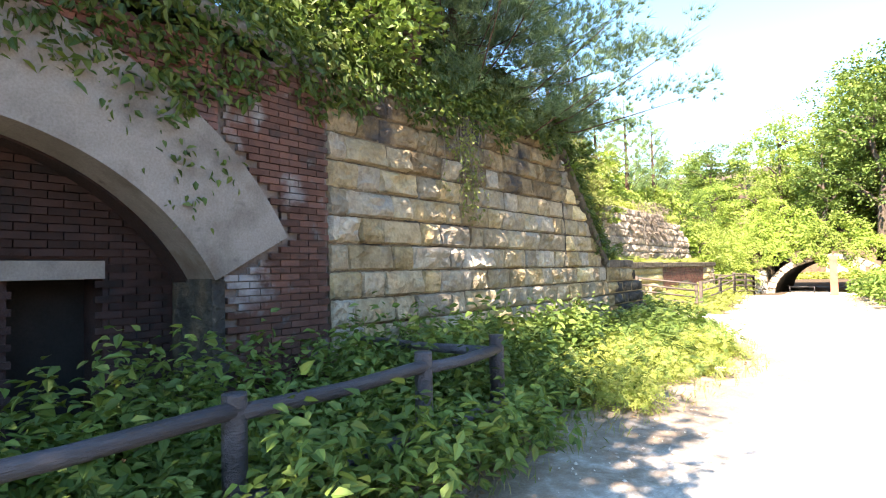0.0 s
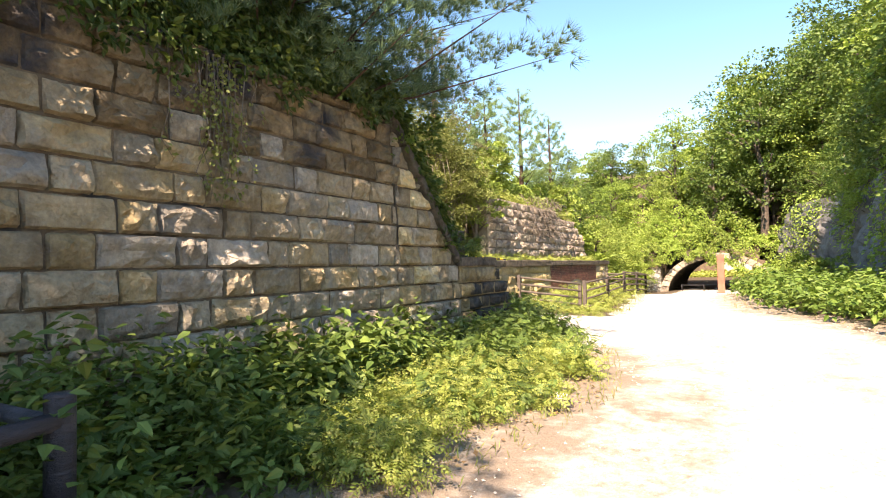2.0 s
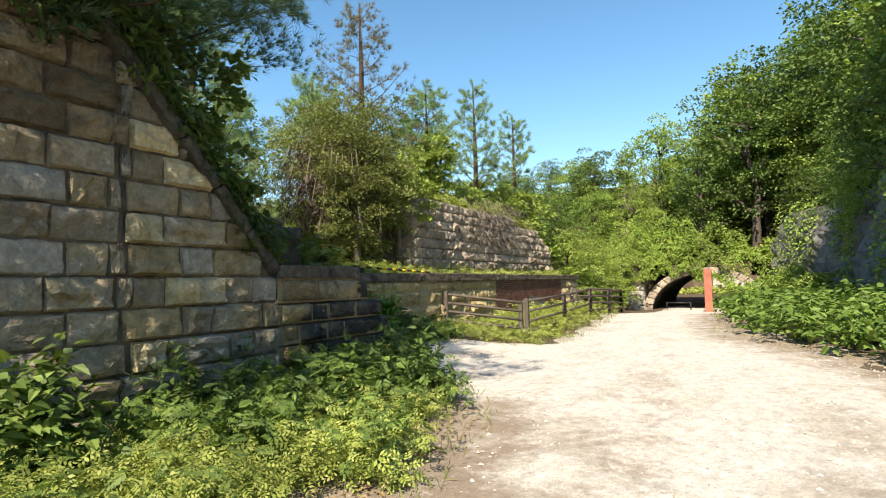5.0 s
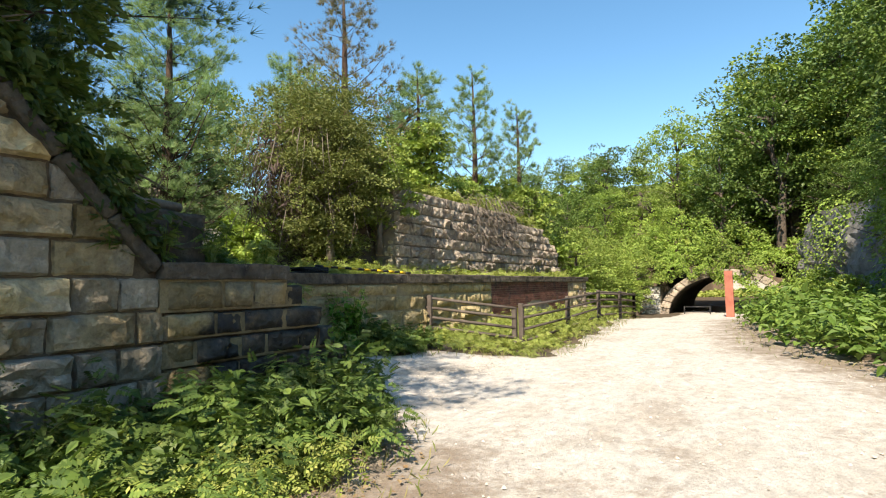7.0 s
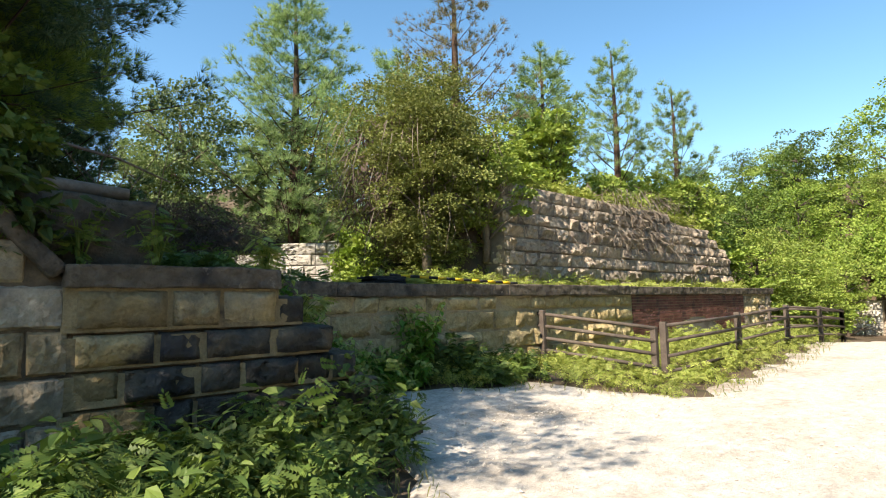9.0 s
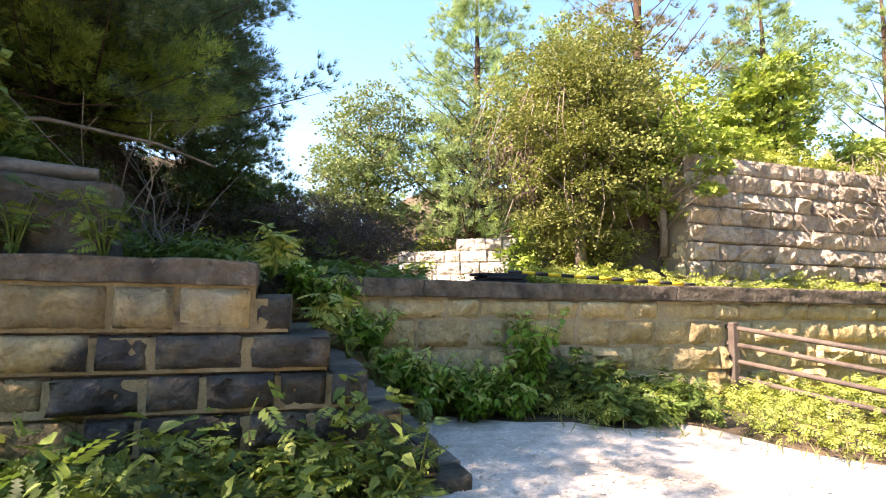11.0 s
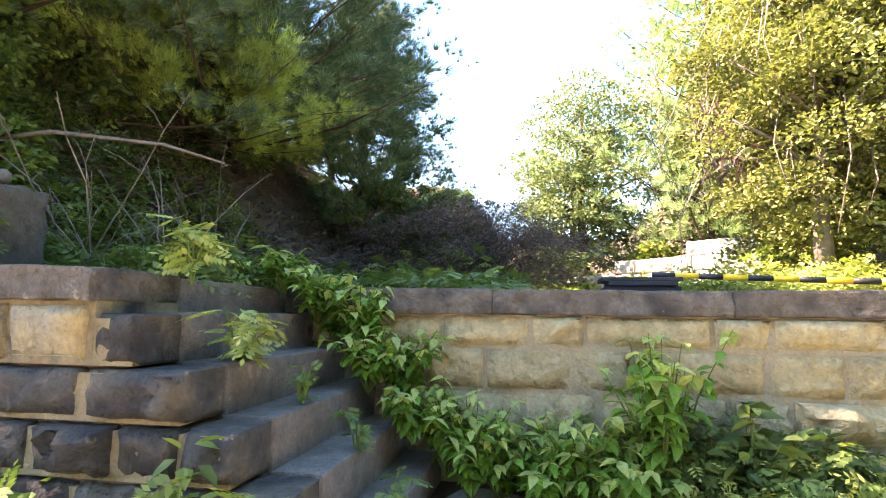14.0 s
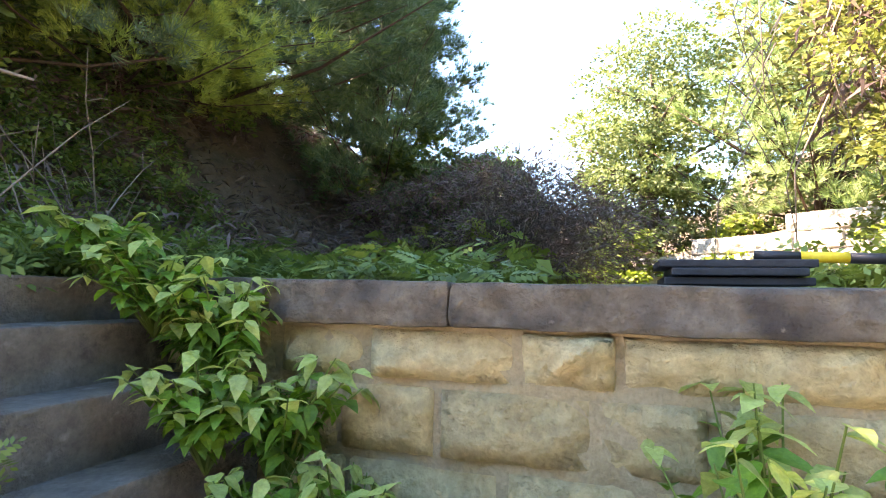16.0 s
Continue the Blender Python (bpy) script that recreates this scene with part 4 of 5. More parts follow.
def broadleaf(name, label, H, R, mat, seed, clumps=70, per=95, leaf=0.17, low=0.22, bark=M_BARK, category="tree", shape=SMALL, group=""):
    """A tree standing at the origin: trunk with limbs, crown of leafy clumps with gaps."""
    rnd = random.Random(seed)
    ob = thing(name, label, category, group)
    tubes, tips = branchy((0, 0, -0.3), (rnd.uniform(-.3, .3), rnd.uniform(-.3, .3), H * 0.85), R * 0.9, 16, rnd, 0.035 * H ** 0.9)
    V, F = joined(tubes if group else tubes[:1])
    trunk = obj("trunk", mesh_data("trunk", V, F, bark, True), ob)
    for V, F in ([] if group else tubes[1:]):
        obj("limb", mesh_data("limb", V, F, bark, True), trunk)
    P, D = [], []
    for i in range(clumps):
        while True:
            c = np.array([rnd.uniform(-1, 1) for _ in range(3)])
            q = np.linalg.norm(c)
            if 0.45 < q < 1 + 0.12 * rnd.random():
                break
        zc = H * (low + (1 - low) * (c[2] * 0.5 + 0.5))
        wide = R * (0.72 + 0.28 * math.sin(seed + 3 * math.atan2(c[1], c[0])))
        C = np.array((c[0] * wide, c[1] * wide, zc))
        cr = R * rnd.uniform(0.14, 0.27)
        n = int(per * rnd.uniform(0.6, 1.3))
        d = rng.normal(0, 1, (n, 3))
        d /= np.linalg.norm(d, axis=1)[:, None]
        d[:, 2] = np.where(d[:, 2] < -0.25, -d[:, 2], d[:, 2]) * 0.62
        P.append(C + d * cr * rng.uniform(0.6, 1.15, (n, 1)))
        D.append(d + np.array((c[0] * 0.6, c[1] * 0.6, -0.3)))
    leaf_obj("crown", np.concatenate(P), np.concatenate(D), leaf, shape, mat, ob)
    return ob


def pine(name, label, H, R, mat, seed, whorls=11, per=6, tuft=0.16, dense=22, bark=M_PINEBARK, lowest=0.2, group="", sweep=(0.1, 0.5), tight=1.0):
    """A pine: straight trunk, whorls of upswept branches, needle tufts along the twigs."""
    rnd = random.Random(seed)
    ob = thing(name, label, "pine tree", group)
    tubes = [tube([(0, 0, -0.3), (0.05, 0, H * 0.4), (0, 0.06, H * 0.75), (0, 0, H)], [0.022 * H, 0.017 * H, 0.009 * H, 0.003 * H], 8)]
    P, D = [], []
    for w in range(whorls):
        t = lowest + (1 - lowest) * (w / whorls)
        z = H * t
        for k in range(per):
            a = 6.28 * (k + rnd.random() * 0.7) / per + w
            ln = R * (1 - t) ** 0.75 * rnd.uniform(0.65, 1.1) + 0.12 * R
            d = np.array((math.cos(a), math.sin(a), 0.0))
            e = np.array((0, 0, z)) + d * ln + np.array((0, 0, ln * rnd.uniform(*sweep)))
            m = (np.array((0, 0, z)) + e) / 2 - np.array((0, 0, 0.06 * ln))
            tubes.append(tube([(0, 0, z), tuple(m), tuple(e)], [0.004 * H * (1.1 - t), 0.0026 * H * (1.1 - t), 0.003], 4))
            n = int(dense * (0.5 + ln / R))
            side = np.cross(d, (0, 0, 1))
            sprays = 5 + int(7 * ln / R)
            pick = rng.integers(0, sprays, n)
            s = (0.3 + 0.7 * (np.arange(sprays) + rng.random(sprays) * 0.6) / sprays)[pick]
            reach = (rng.uniform(0.3, 1.0, sprays) * rng.choice((-1, 1), sprays))[pick] * 0.42 * ln * (1.12 - s)
            r_sp = (0.028 * R + 0.035) * tight
            off = reach[:, None] * side + np.array((0, 0, 1)) * (rng.uniform(-0.03, 0.1, sprays) * ln)[pick][:, None] + rng.normal(0, 1, (n, 3)) * r_sp * np.array((1, 1, 0.55))
            base = np.where(s[:, None] < 0.5, np.array((0, 0, z)) + (m - np.array((0, 0, z))) * s[:, None] * 2, m + (e - m) * (s[:, None] * 2 - 1))
            P.append(base + off)
            D.append(np.tile(d * 0.7 + np.array((0, 0, 0.55)), (n, 1)) + off * 1.2)
    P.append(np.tile((0, 0, H), (8, 1)) - np.array((0, 0, 1)) * rng.uniform(0, 0.1 * H, (8, 1)))
    D.append(np.tile((0, 0, 1.0), (8, 1)))
    V, F = joined(tubes)
    obj("trunk", mesh_data("trunk", V, F, bark, True), ob)
    leaf_obj("crown", np.concatenate(P), np.concatenate(D), tuft, TUFT, mat, ob, spread=0.35)
    return ob


def weeds(name, label, xy, hmin, hmax, leaf, shape, mat, per=10, zfn=None, up=0.9, tall=None):
    """A bed of leafy stems at the places xy, as one mass."""
    xy = np.asarray(xy)
    n = len(xy)
    z0 = (zfn or height)(xy[:, 0], xy[:, 1])
    patch = 0.6 + 0.4 * np.sin(xy[:, 0] * 2.1 + 1.3) * np.sin(xy[:, 1] * 1.6)
    mound = 0.5 + 0.5 * np.sin(xy[:, 0] * 5.3 + xy[:, 1] * 2.1) * np.sin(xy[:, 1] * 4.1 - xy[:, 0] * 1.9)
    h = (hmin + (hmax - hmin) * rng.random(n)) * (0.7 + 0.5 * patch) * (0.68 + 0.58 * mound)
    if tall is not None:
        h = h * tall(xy[:, 0], xy[:, 1])
    lean = rng.normal(0, 0.16, (n, 2))
    P, D = [], []
    for k in range(per):
        t = 0.35 + 0.65 * (k + rng.random(n)) / per
        a = rng.uniform(0, 6.28, n)
        d = np.stack([np.cos(a), np.sin(a), 0.25 - 0.75 * rng.random(n)], -1)
        p = np.stack([xy[:, 0] + lean[:, 0] * t * h, xy[:, 1] + lean[:, 1] * t * h, z0 + h * t], -1)
        P.append(p + d * leaf * 0.35)
        D.append(d)
    V, F = foliage(np.concatenate(P), np.concatenate(D), leaf, shape, up, 0.35)
    ob = obj(name, mesh_data(name, V, F, mat))
    tagged(ob, label, "weeds", kind="stuff")
    return ob


def scatter(n, x0, x1, y0, y1, ok=None):
    p = np.stack([rng.uniform(x0, x1, n), rng.uniform(y0, y1, n)], -1)
    return p if ok is None else p[ok(p[:, 0], p[:, 1])]


def off_road(x, y, gap=0.0):
    l, r = road_edges(y)
    rag = 0.28 * np.sin(y * 3.0) + 0.2 * np.sin(y * 7.7 + 1) - 0.35 * rng.random(len(x)) ** 2
    return (x < l - gap + rag) | (x > r + gap - rag)


# beds along the tall wall
weeds("weed_bed", "dark broad-leaved weeds crowding the log fence", scatter(2000, -4.0, -1.4, -2, 6.4, off_road), 0.4, 0.9, 0.092, BROAD, M_WEED, 15, tall=lambda x, y: 0.75 + 0.45 * sm(-x, 2.2, 3.6))
weeds("weed_bed", "broad-leaved weeds growing through the log fence", scatter(260, -2.2, -1.35, 0.2, 4.7), 0.4, 0.78, 0.088, BROAD, M_WEED, 16)
weeds("weed_bed", "tall broad-leaved weeds against the tall wall", scatter(520, -4.0, -3.0, 6.4, 9.6), 0.5, 0.95, 0.125, BROAD, M_WEED, 10)
weeds("weed_bed", "low yellow-green feathery weeds at the track's edge", scatter(3400, -3.7, -1.0, 6.3, 12.6, off_road), 0.12, 0.45, 0.135, FROND, M_YWEED, 8)
weeds("weed_bed", "shaded feathery weeds at the low wall's foot", scatter(720, -4.0, -2.2, 10.2, 15.2, off_road), 0.2, 0.75, 0.2, FERN, M_WEED, 7)
weeds("weed_bed", "shaded broad-leaved shoots at the low wall's foot", scatter(150, -4.0, -2.2, 10.2, 15.0, off_road), 0.35, 0.8, 0.1, BROAD, M_WEED, 14)
weeds("weed_bed", "yellow-green weeds round the rail fence", scatter(2200, -6.0, -3.2, 16.9, 34, lambda x, y: off_road(x, y, 0.1)), 0.15, 0.5, 0.17, FROND, M_YWEED, 8, tall=lambda x, y: 0.5 + 0.5 * sm(np.abs(y - 20.6), 1.2, 3.0))
weeds("weed_bed", "sunlit yellow-green weeds on the terrace edge", scatter(1000, -7.3, -6.78, 17.25, 32.3), 0.12, 0.34, 0.22, FROND, M_YWEED, 5)
weeds("weed_bed", "sunlit weeds on the terrace slope", scatter(700, -9.2, -6.7, 17.3, 20.4), 0.12, 0.4, 0.2, FROND, M_YWEED, 6)
weeds("weed_bed", "blue-green low weeds on the shaded terrace", scatter(900, -8.0, -4.6, 12.6, 15.6, lambda x, y: (y < 13.6) | (x < -6.4)), 0.08, 0.32, 0.2, FERN, M_WEED, 6)
weeds("weed_bed", "bright green roadside undergrowth", scatter(3200, -0.4, 6.5, 14, 42, lambda x, y: off_road(x, y, 0.15)), 0.4, 1.15, 0.19, BROAD, M_ROADSIDE, 10)

weeds("weed_bed", "tall ragged leafy shoots round the log fence", scatter(230, -3.9, -1.5, 0, 6.4, off_road), 0.75, 1.1, 0.09, BROAD, M_WEED, 18)
weeds("weed_bed", "scattered taller shoots in the yellow-green weeds", scatter(260, -3.8, -1.2, 6.4, 13.5, off_road), 0.4, 0.65, 0.16, FERN, M_WEED, 7)
for x0, x1, y0, y1, n in ((-3.2, -0.4, 3, 15, 2600), (-5.6, -2.6, 16.5, 33, 2600), (-0.6, 4.8, 13, 40, 2400)):
    p = scatter(n, x0, x1, y0, y1)
    l, q = road_edges(p[:, 1])
    p = p[(np.abs(p[:, 0] - l) < 0.55) | (np.abs(p[:, 0] - q) < 0.6)]
    P = np.stack([p[:, 0], p[:, 1], ground_low(p[:, 0], p[:, 1]) + 0.02], -1)
    tagged(leaf_obj("grass", P, np.tile((0, 0, 1.0), (len(P), 1)), 0.11, BLADE, M_GRASS, None, up=0.1, spread=0.45), "sparse grass along the track's edge", "grass", kind="stuff")
# loose stones and litter on the track
P = np.stack([rng.uniform(-5.2, 4, 5200), rng.uniform(2.5, 20, 5200)], -1)
P = np.concatenate([P, np.stack([rng.uniform(-6, -2.8, 2200), rng.uniform(15, 18.8, 2200)], -1)])
l, q = road_edges(P[:, 1])
P = P[(P[:, 0] > l + 0.45) & (P[:, 0] < q)]
s = 0.008 + 0.016 * rng.random(len(P)) ** 3
O = np.array([(1, 0, 0), (0, 1, 0), (-1, 0, 0), (0, -1, 0), (0, 0, 0.8), (0, 0, -0.5)])
V = np.stack([P[:, 0], P[:, 1], ground_low(P[:, 0], P[:, 1]) + 0.022], -1)[:, None] + O[None] * s[:, None, None] * rng.uniform(0.6, 1.3, (len(P), 6, 1))
F = np.array([(0, 1, 4), (1, 2, 4), (2, 3, 4), (3, 0, 4), (1, 0, 5), (2, 1, 5), (3, 2, 5), (0, 3, 5)])[None] + (np.arange(len(P)) * 6)[:, None, None]
tagged(obj("pebbles", mesh_data("pebbles", V.reshape(-1, 3), F.reshape(-1, 3), M_PEBBLE)), "small loose stones strewn over the gravel track", "pebbles", kind="stuff")
y = rng.uniform(3.5, 14, 700)
P = np.stack([road_edges(y)[0] + rng.uniform(-0.5, 0.35, 700), y], -1)
P = np.stack([P[:, 0], P[:, 1], ground_low(P[:, 0], P[:, 1]) + 0.05], -1)
D = rng.normal(0, 1, P.shape) * (1, 1, 0.1)
tagged(leaf_obj("leaf_litter", P, D, 0.05, SMALL, M_LITTER, None, up=2.5, spread=0.1), "dry brown leaves on the verge", "leaf litter", kind="stuff")

weeds("weed_bed", "blue-green ferny weeds on the shaded bank", scatter(1500, -8.5, -4.75, 10.3, 13.7), 0.08, 0.35, 0.24, FROND, M_WEED, 5)
weeds("undergrowth", "dark undergrowth on the bank under the pines", scatter(1700, -14, -6.2, 8.5, 13.6), 0.1, 0.6, 0.16, TWIGGY, M_DEAD, 9)
weeds("undergrowth", "rank undergrowth at the back of the terrace", scatter(2600, -24, -9.5, 13.5, 24, lambda x, y: ((x < -11.5) | (y < 18)) & ~((x > -17.5) & (y > 15.4) & (y < 21.5))), 0.2, 0.8, 0.3, SMALL, M_TREE, 9)
weeds("undergrowth", "rank undergrowth on the hill above the tunnel", scatter(1500, -22, 20, 47.5, 60), 0.5, 1.5, 0.45, SMALL, M_TREE, 9, zfn=lambda x, y: np.where((x > -6) & (x < 2.5), 2.4 + 7.0 * sm(y, 47, 62), height(x, y)))
weeds("undergrowth", "undergrowth on the mound behind the upper wall", scatter(1500, -14, -7.9, 20.5, 34), 0.3, 0.9, 0.26, SMALL, M_TREE_Y, 9)
weeds("weed_bed", "sunlit meadow beyond the tunnel", scatter(900, -8.5, 3.5, 84, 112), 0.2, 0.5, 0.5, SMALL, M_YWEED, 5)
far_wall = tagged(new("wall_far"), "low pale wall in the sun beyond the tunnel", "wall", kind="structure")
part("wall", box_bm((-5.6, 113.4, -0.6), (-0.4, 113.9, 1.5), 0.05, 0.08, 4), M_CHALK, far_wall)
# ivy over the arch and the tall wall's top
def ivy_edge(y):
    """Lowest z of the ivy along the wall."""
    return np.interp(y, [-3, 2.2, 3.2, 4.6, 5.7, 8.0, 9.2, 10.4], [2.95, 3.05, 3.2, 3.5, 3.65, 3.75, 3.88, 3.95]) + 0.16 * np.sin(y * 3.7) + 0.1 * np.sin(y * 8.3)


n = 21000
yy = rng.uniform(-3, 10.4, n)
h = rng.random(n) ** 0.8 * 1.9
zz = ivy_edge(yy) + h - 0.1
P = np.stack([-3.98 - 0.04 * zz + (0.16 + 0.3 * sm(zz, 3.4, 4.2)) * rng.random(n) - 0.75 * np.maximum(zz - 3.75, 0), yy, zz], -1)
tagged(leaf_obj("ivy", P, np.tile((0.55, 0.1, -0.75), (n, 1)), 0.098, BROAD, M_IVY, None, up=0.8, spread=0.7), "dark ivy hanging over the arch and the wall's top", "ivy", kind="stuff")
n = 2600
t = rng.random(n) ** 1.25
P = np.stack([-3.95 - 0.55 * rng.random(n), 10.1 + 2.1 * t + rng.normal(0, 0.08, n), 4.2 - 2.35 * t + 0.35 * rng.random(n) ** 2], -1)
tagged(leaf_obj("ivy", P, np.tile((0.5, 0.4, -0.6), (n, 1)), 0.11, BROAD, M_IVY, None, up=0.8), "ivy spilling over the sloping coping", "ivy", kind="stuff")
vine = thing("hanging_vine", "dry trailing vine hanging down the tall wall", "vine")
rnd = random.Random(41)
P = []
for k in range(26):
    y, ln = 7.1 + rnd.gauss(0, 0.24), rnd.uniform(0.4, 1.6)
    path = [Vector((-3.98 + rnd.uniform(0.0, 0.1) - 0.03 * (3.7 - q * ln), y + rnd.gauss(0, 0.05) * q * 2, 3.8 - q * ln)) for q in (0, 0.3, 0.6, 0.85, 1.0)]
    V, F = tube(path, [0.007, 0.006, 0.005, 0.004, 0.002], 4)
    obj("strand", mesh_data("strand", V, F, M_TWIG, True), vine)
    for q in range(int(22 * ln)):
        w = rnd.random() * 3.99
        P.append(tuple(path[int(w)].lerp(path[int(w) + 1], w % 1) + Vector((rnd.uniform(0, 0.04), rnd.gauss(0, 0.03), 0))))
leaf_obj("foliage", np.array(P), np.tile((0.4, 0.0, -0.9), (len(P), 1)), 0.055, SMALL, M_OLIVE, vine, spread=0.7)
for k, (y, z) in enumerate(((2.5, 2.9), (2.9, 2.6), (3.0, 2.2), (3.3, 2.5))):
    n = 16
    P = np.stack([-4.0 + 0.03 * rng.random(n), y + rng.normal(0, 0.13, n), z + rng.normal(0, 0.1, n)], -1)
    tagged(leaf_obj("ivy_sprig", P, np.tile((0.4, 0.0, -0.8), (n, 1)), 0.07, BROAD, M_IVY, None), "small ivy sprig creeping over the concrete ring", "ivy", kind="stuff")
old = thing("fallen_log", "grey dead trunk lying in the ivy above the arch", "log")
V, F = tube([(-4.35, 1.6, 4.3), (-4.2, 2.8, 4.08), (-4.12, 4.1, 3.85)], [0.13, 0.12, 0.09], 9)
obj("log", mesh_data("log", V, F, M_TWIG, True), old)

# trees
TREES = [broadleaf("tree", "leafy green broad-leaved tree on the slope", 6.5, 2.7, M_TREE, 1, 90, 105, 0.13, group="trees on the wooded slopes"),
         broadleaf("tree", "light green broad-leaved tree on the slope", 6.0, 2.5, M_TREE_Y, 2, 86, 105, 0.13, group="trees on the wooded slopes"),
         broadleaf("tree", "dense dark green tree on the slope", 7.5, 2.9, M_TREE_D, 3, 95, 105, 0.135, group="trees on the wooded slopes")]
r = random.Random(12)
spots = []
for y in np.arange(20, 47, 3.2):
    for k in range(3):
        ex = 5.6 + 0.8 * math.sin(y * 0.35) - 3.4 * float(sm(y, 30, 46))
        spots.append((ex + 1.9 + 3.0 * k + r.uniform(-.6, .6), y + r.uniform(-1, 1), 0.58 + 0.2 * k))
for y in (48.5, 53.5, 61):
    for x in np.arange(-24, 26, 3.7):
        spots.append((x + r.uniform(-1, 1), y + r.uniform(-1.5, 1.5), 0.9 + 0.016 * (y - 45) + 0.035 * max(x, 0)))
for y in (34.5, 38.5, 43):
    for x in (-7.4, -10.6, -15):
        spots.append((x + r.uniform(-1, 1), y + r.uniform(-1, 1), 0.72))
for x, y, s in ((-19, 13, 0.8), (-20.5, 17, 0.9), (-20, 24, 0.9), (-15, 25, 0.75), (-13, 29, 0.8), (-17.5, 29, 0.9), (-12, 33, 0.75), (-19, 9, 0.9), (-15, 6, 0.8), (-11, 2, 0.9), (3.4, 51, 1.2), (5.8, 48.5, 1.25), (1.0, 52.5, 1.25)):
    spots.append((x, y, s))
spots += [(7.4, 21.5, 1.5), (8.6, 26.0, 1.55), (6.6, 30.0, 1.3), (6.3, 26.8, 1.35), (5.7, 33.0, 1.1), (5.4, 36.5, 0.95)] + [(x, 121 + 2 * (x % 3), 1.6) for x in (-14, -9, -4.5, 0, 4.5, 9)]
spots = [p for p in spots if p[0] < 11 and not (-7 < p[0] < 2.5 and 58 < p[1] < 116) and not (p[0] < -19 and p[1] > 51)]
for i, (x, y, s) in enumerate(spots):
    z = float(height(x, y))
    if -6 < x < 2.5 and 46 < y < 66:
        z = 2.4 + 7.0 * float(sm(y, 47, 62))
    m = Matrix.Translation((x, y, z - 0.5)) @ Matrix.Rotation(r.uniform(0, 6.28), 4, "Z")
    s *= r.uniform(0.85, 1.15) * (1.0 if y < 58 else 0.68 if x < -3 else 0.66) * (1.35 if x > -2 and 46 < y < 57 else 1.35 if x > -9 and 50 < y < 57 else 1.0)
    t = TREES[i % 3 if i < 3 or not (x > 1) else (2, 0, 2)[i % 3]]
    c = copy_thing(t, m) if i >= 3 else t
    c.matrix_basis = m @ Matrix.Diagonal((s, s, s * r.uniform(0.9, 1.15), 1))


def stand(ob, x, y, z=None, turn=0.0, s=1.0):
    ob.matrix_basis = Matrix.Translation((x, y, float(height(x, y)) if z is None else z)) @ Matrix.Rotation(turn, 4, "Z") @ Matrix.Diagonal((s, s, s, 1))
    return ob


stand(pine("pine", "large dark pine leaning over the tall wall", 6.8, 4.6, M_PINE_M, 5, 12, 10, 0.165, 165, lowest=0.1), -6.0, 9.5, 3.0)
stand(pine("pine", "dark pine rooted on the tall wall's top", 6.8, 4.3, M_PINE, 15, 10, 8, 0.15, 95, lowest=0.3), -4.5, 6.5, 3.7)
# stands in shade; its bright needle colour imitates sunlit boughs
stand(pine("pine", "pine with layered boughs on the bank, coloured yellow-green as if sunlit", 3.8, 2.2, M_PINE_LIT, 36, 9, 9, 0.13, 130, lowest=0.02, sweep=(-0.05, 0.3)), -8.2, 11.1)
stand(pine("pine", "dark pine on the earth bank", 6.8, 3.4, M_PINE, 6, 13, 10, 0.17, 105, lowest=0.03), -9.3, 11.2)
stand(pine("pine", "dark pine on the earth bank", 5.8, 2.6, M_PINE, 16, 12, 9, 0.18, 90, lowest=0.03), -12.4, 12.3)
stand(pine("pine", "tall light green young pine on the terrace", 11.2, 4.2, M_PINE_L, 7, 13, 7, 0.24, 62, lowest=0.1, sweep=(0.2, 0.8), tight=0.8), -17.4, 20.6)
stand(pine("pine", "rust-browned sparse pine on the mound", 7.0, 2.5, M_RUST, 8, 9, 5, 0.18, 26, sweep=(0.4, 1.0), tight=0.7), -10, 21.6)
stand(pine("pine", "airy blue-green pine behind the olive bush", 6.8, 2.4, M_PINE_L, 18, 9, 5, 0.19, 36, sweep=(0.4, 1.0), tight=0.7), -11.2, 20.6)
stand(pine("pine", "young pine on the mound above the upper wall", 4.8, 1.9, M_PINE_L, 9, 7, 5, 0.19, 34, sweep=(0.5, 1.2), tight=0.6), -9, 24.1)
stand(pine("pine", "young pine on the mound above the upper wall", 6.0, 1.9, M_PINE_L, 10, 8, 5, 0.19, 32, sweep=(0.5, 1.2), tight=0.6), -9, 28)
stand(pine("pine", "young pine on the mound above the upper wall", 6.6, 2.0, M_PINE_L, 11, 8, 5, 0.2, 32, sweep=(0.5, 1.2), tight=0.6), -9, 32.3)
big = stand(broadleaf("bush", "large olive-green bush tangled with dry vines on the mound", 4.9, 2.35, M_OLIVE, 21, 230, 240, 0.066, 0.0, M_TWIG, "bush"), -9.3, 19.7, 2.0)
stand(broadleaf("bush", "sunlit olive bush with brownish dry twigs", 3.4, 1.5, M_OLIVE, 51, 110, 210, 0.062, 0.0, M_TWIG, "bush"), -8.0, 18.9, 2.3)
stand(broadleaf("bush", "pale green leafy bush leaning on the upper wall's end", 2.6, 1.2, M_TREE_Y, 52, 60, 110, 0.1, 0.05, M_TWIG, "bush"), -7.7, 20.3, 2.6)
n = 7000
d = rng.normal(0, 1, (n, 3))
d *= rng.uniform(0.3, 0.86, (n, 1)) / np.linalg.norm(d, axis=1)[:, None]
leaf_obj("dry_tangle", d * (2.1, 2.1, 2.2) + (0, 0, 2.3), np.tile((0, 0, -0.8), (n, 1)), 0.24, TWIGGY, M_DEAD, big, label="brown tangle of dry vines")
rnd = random.Random(5)
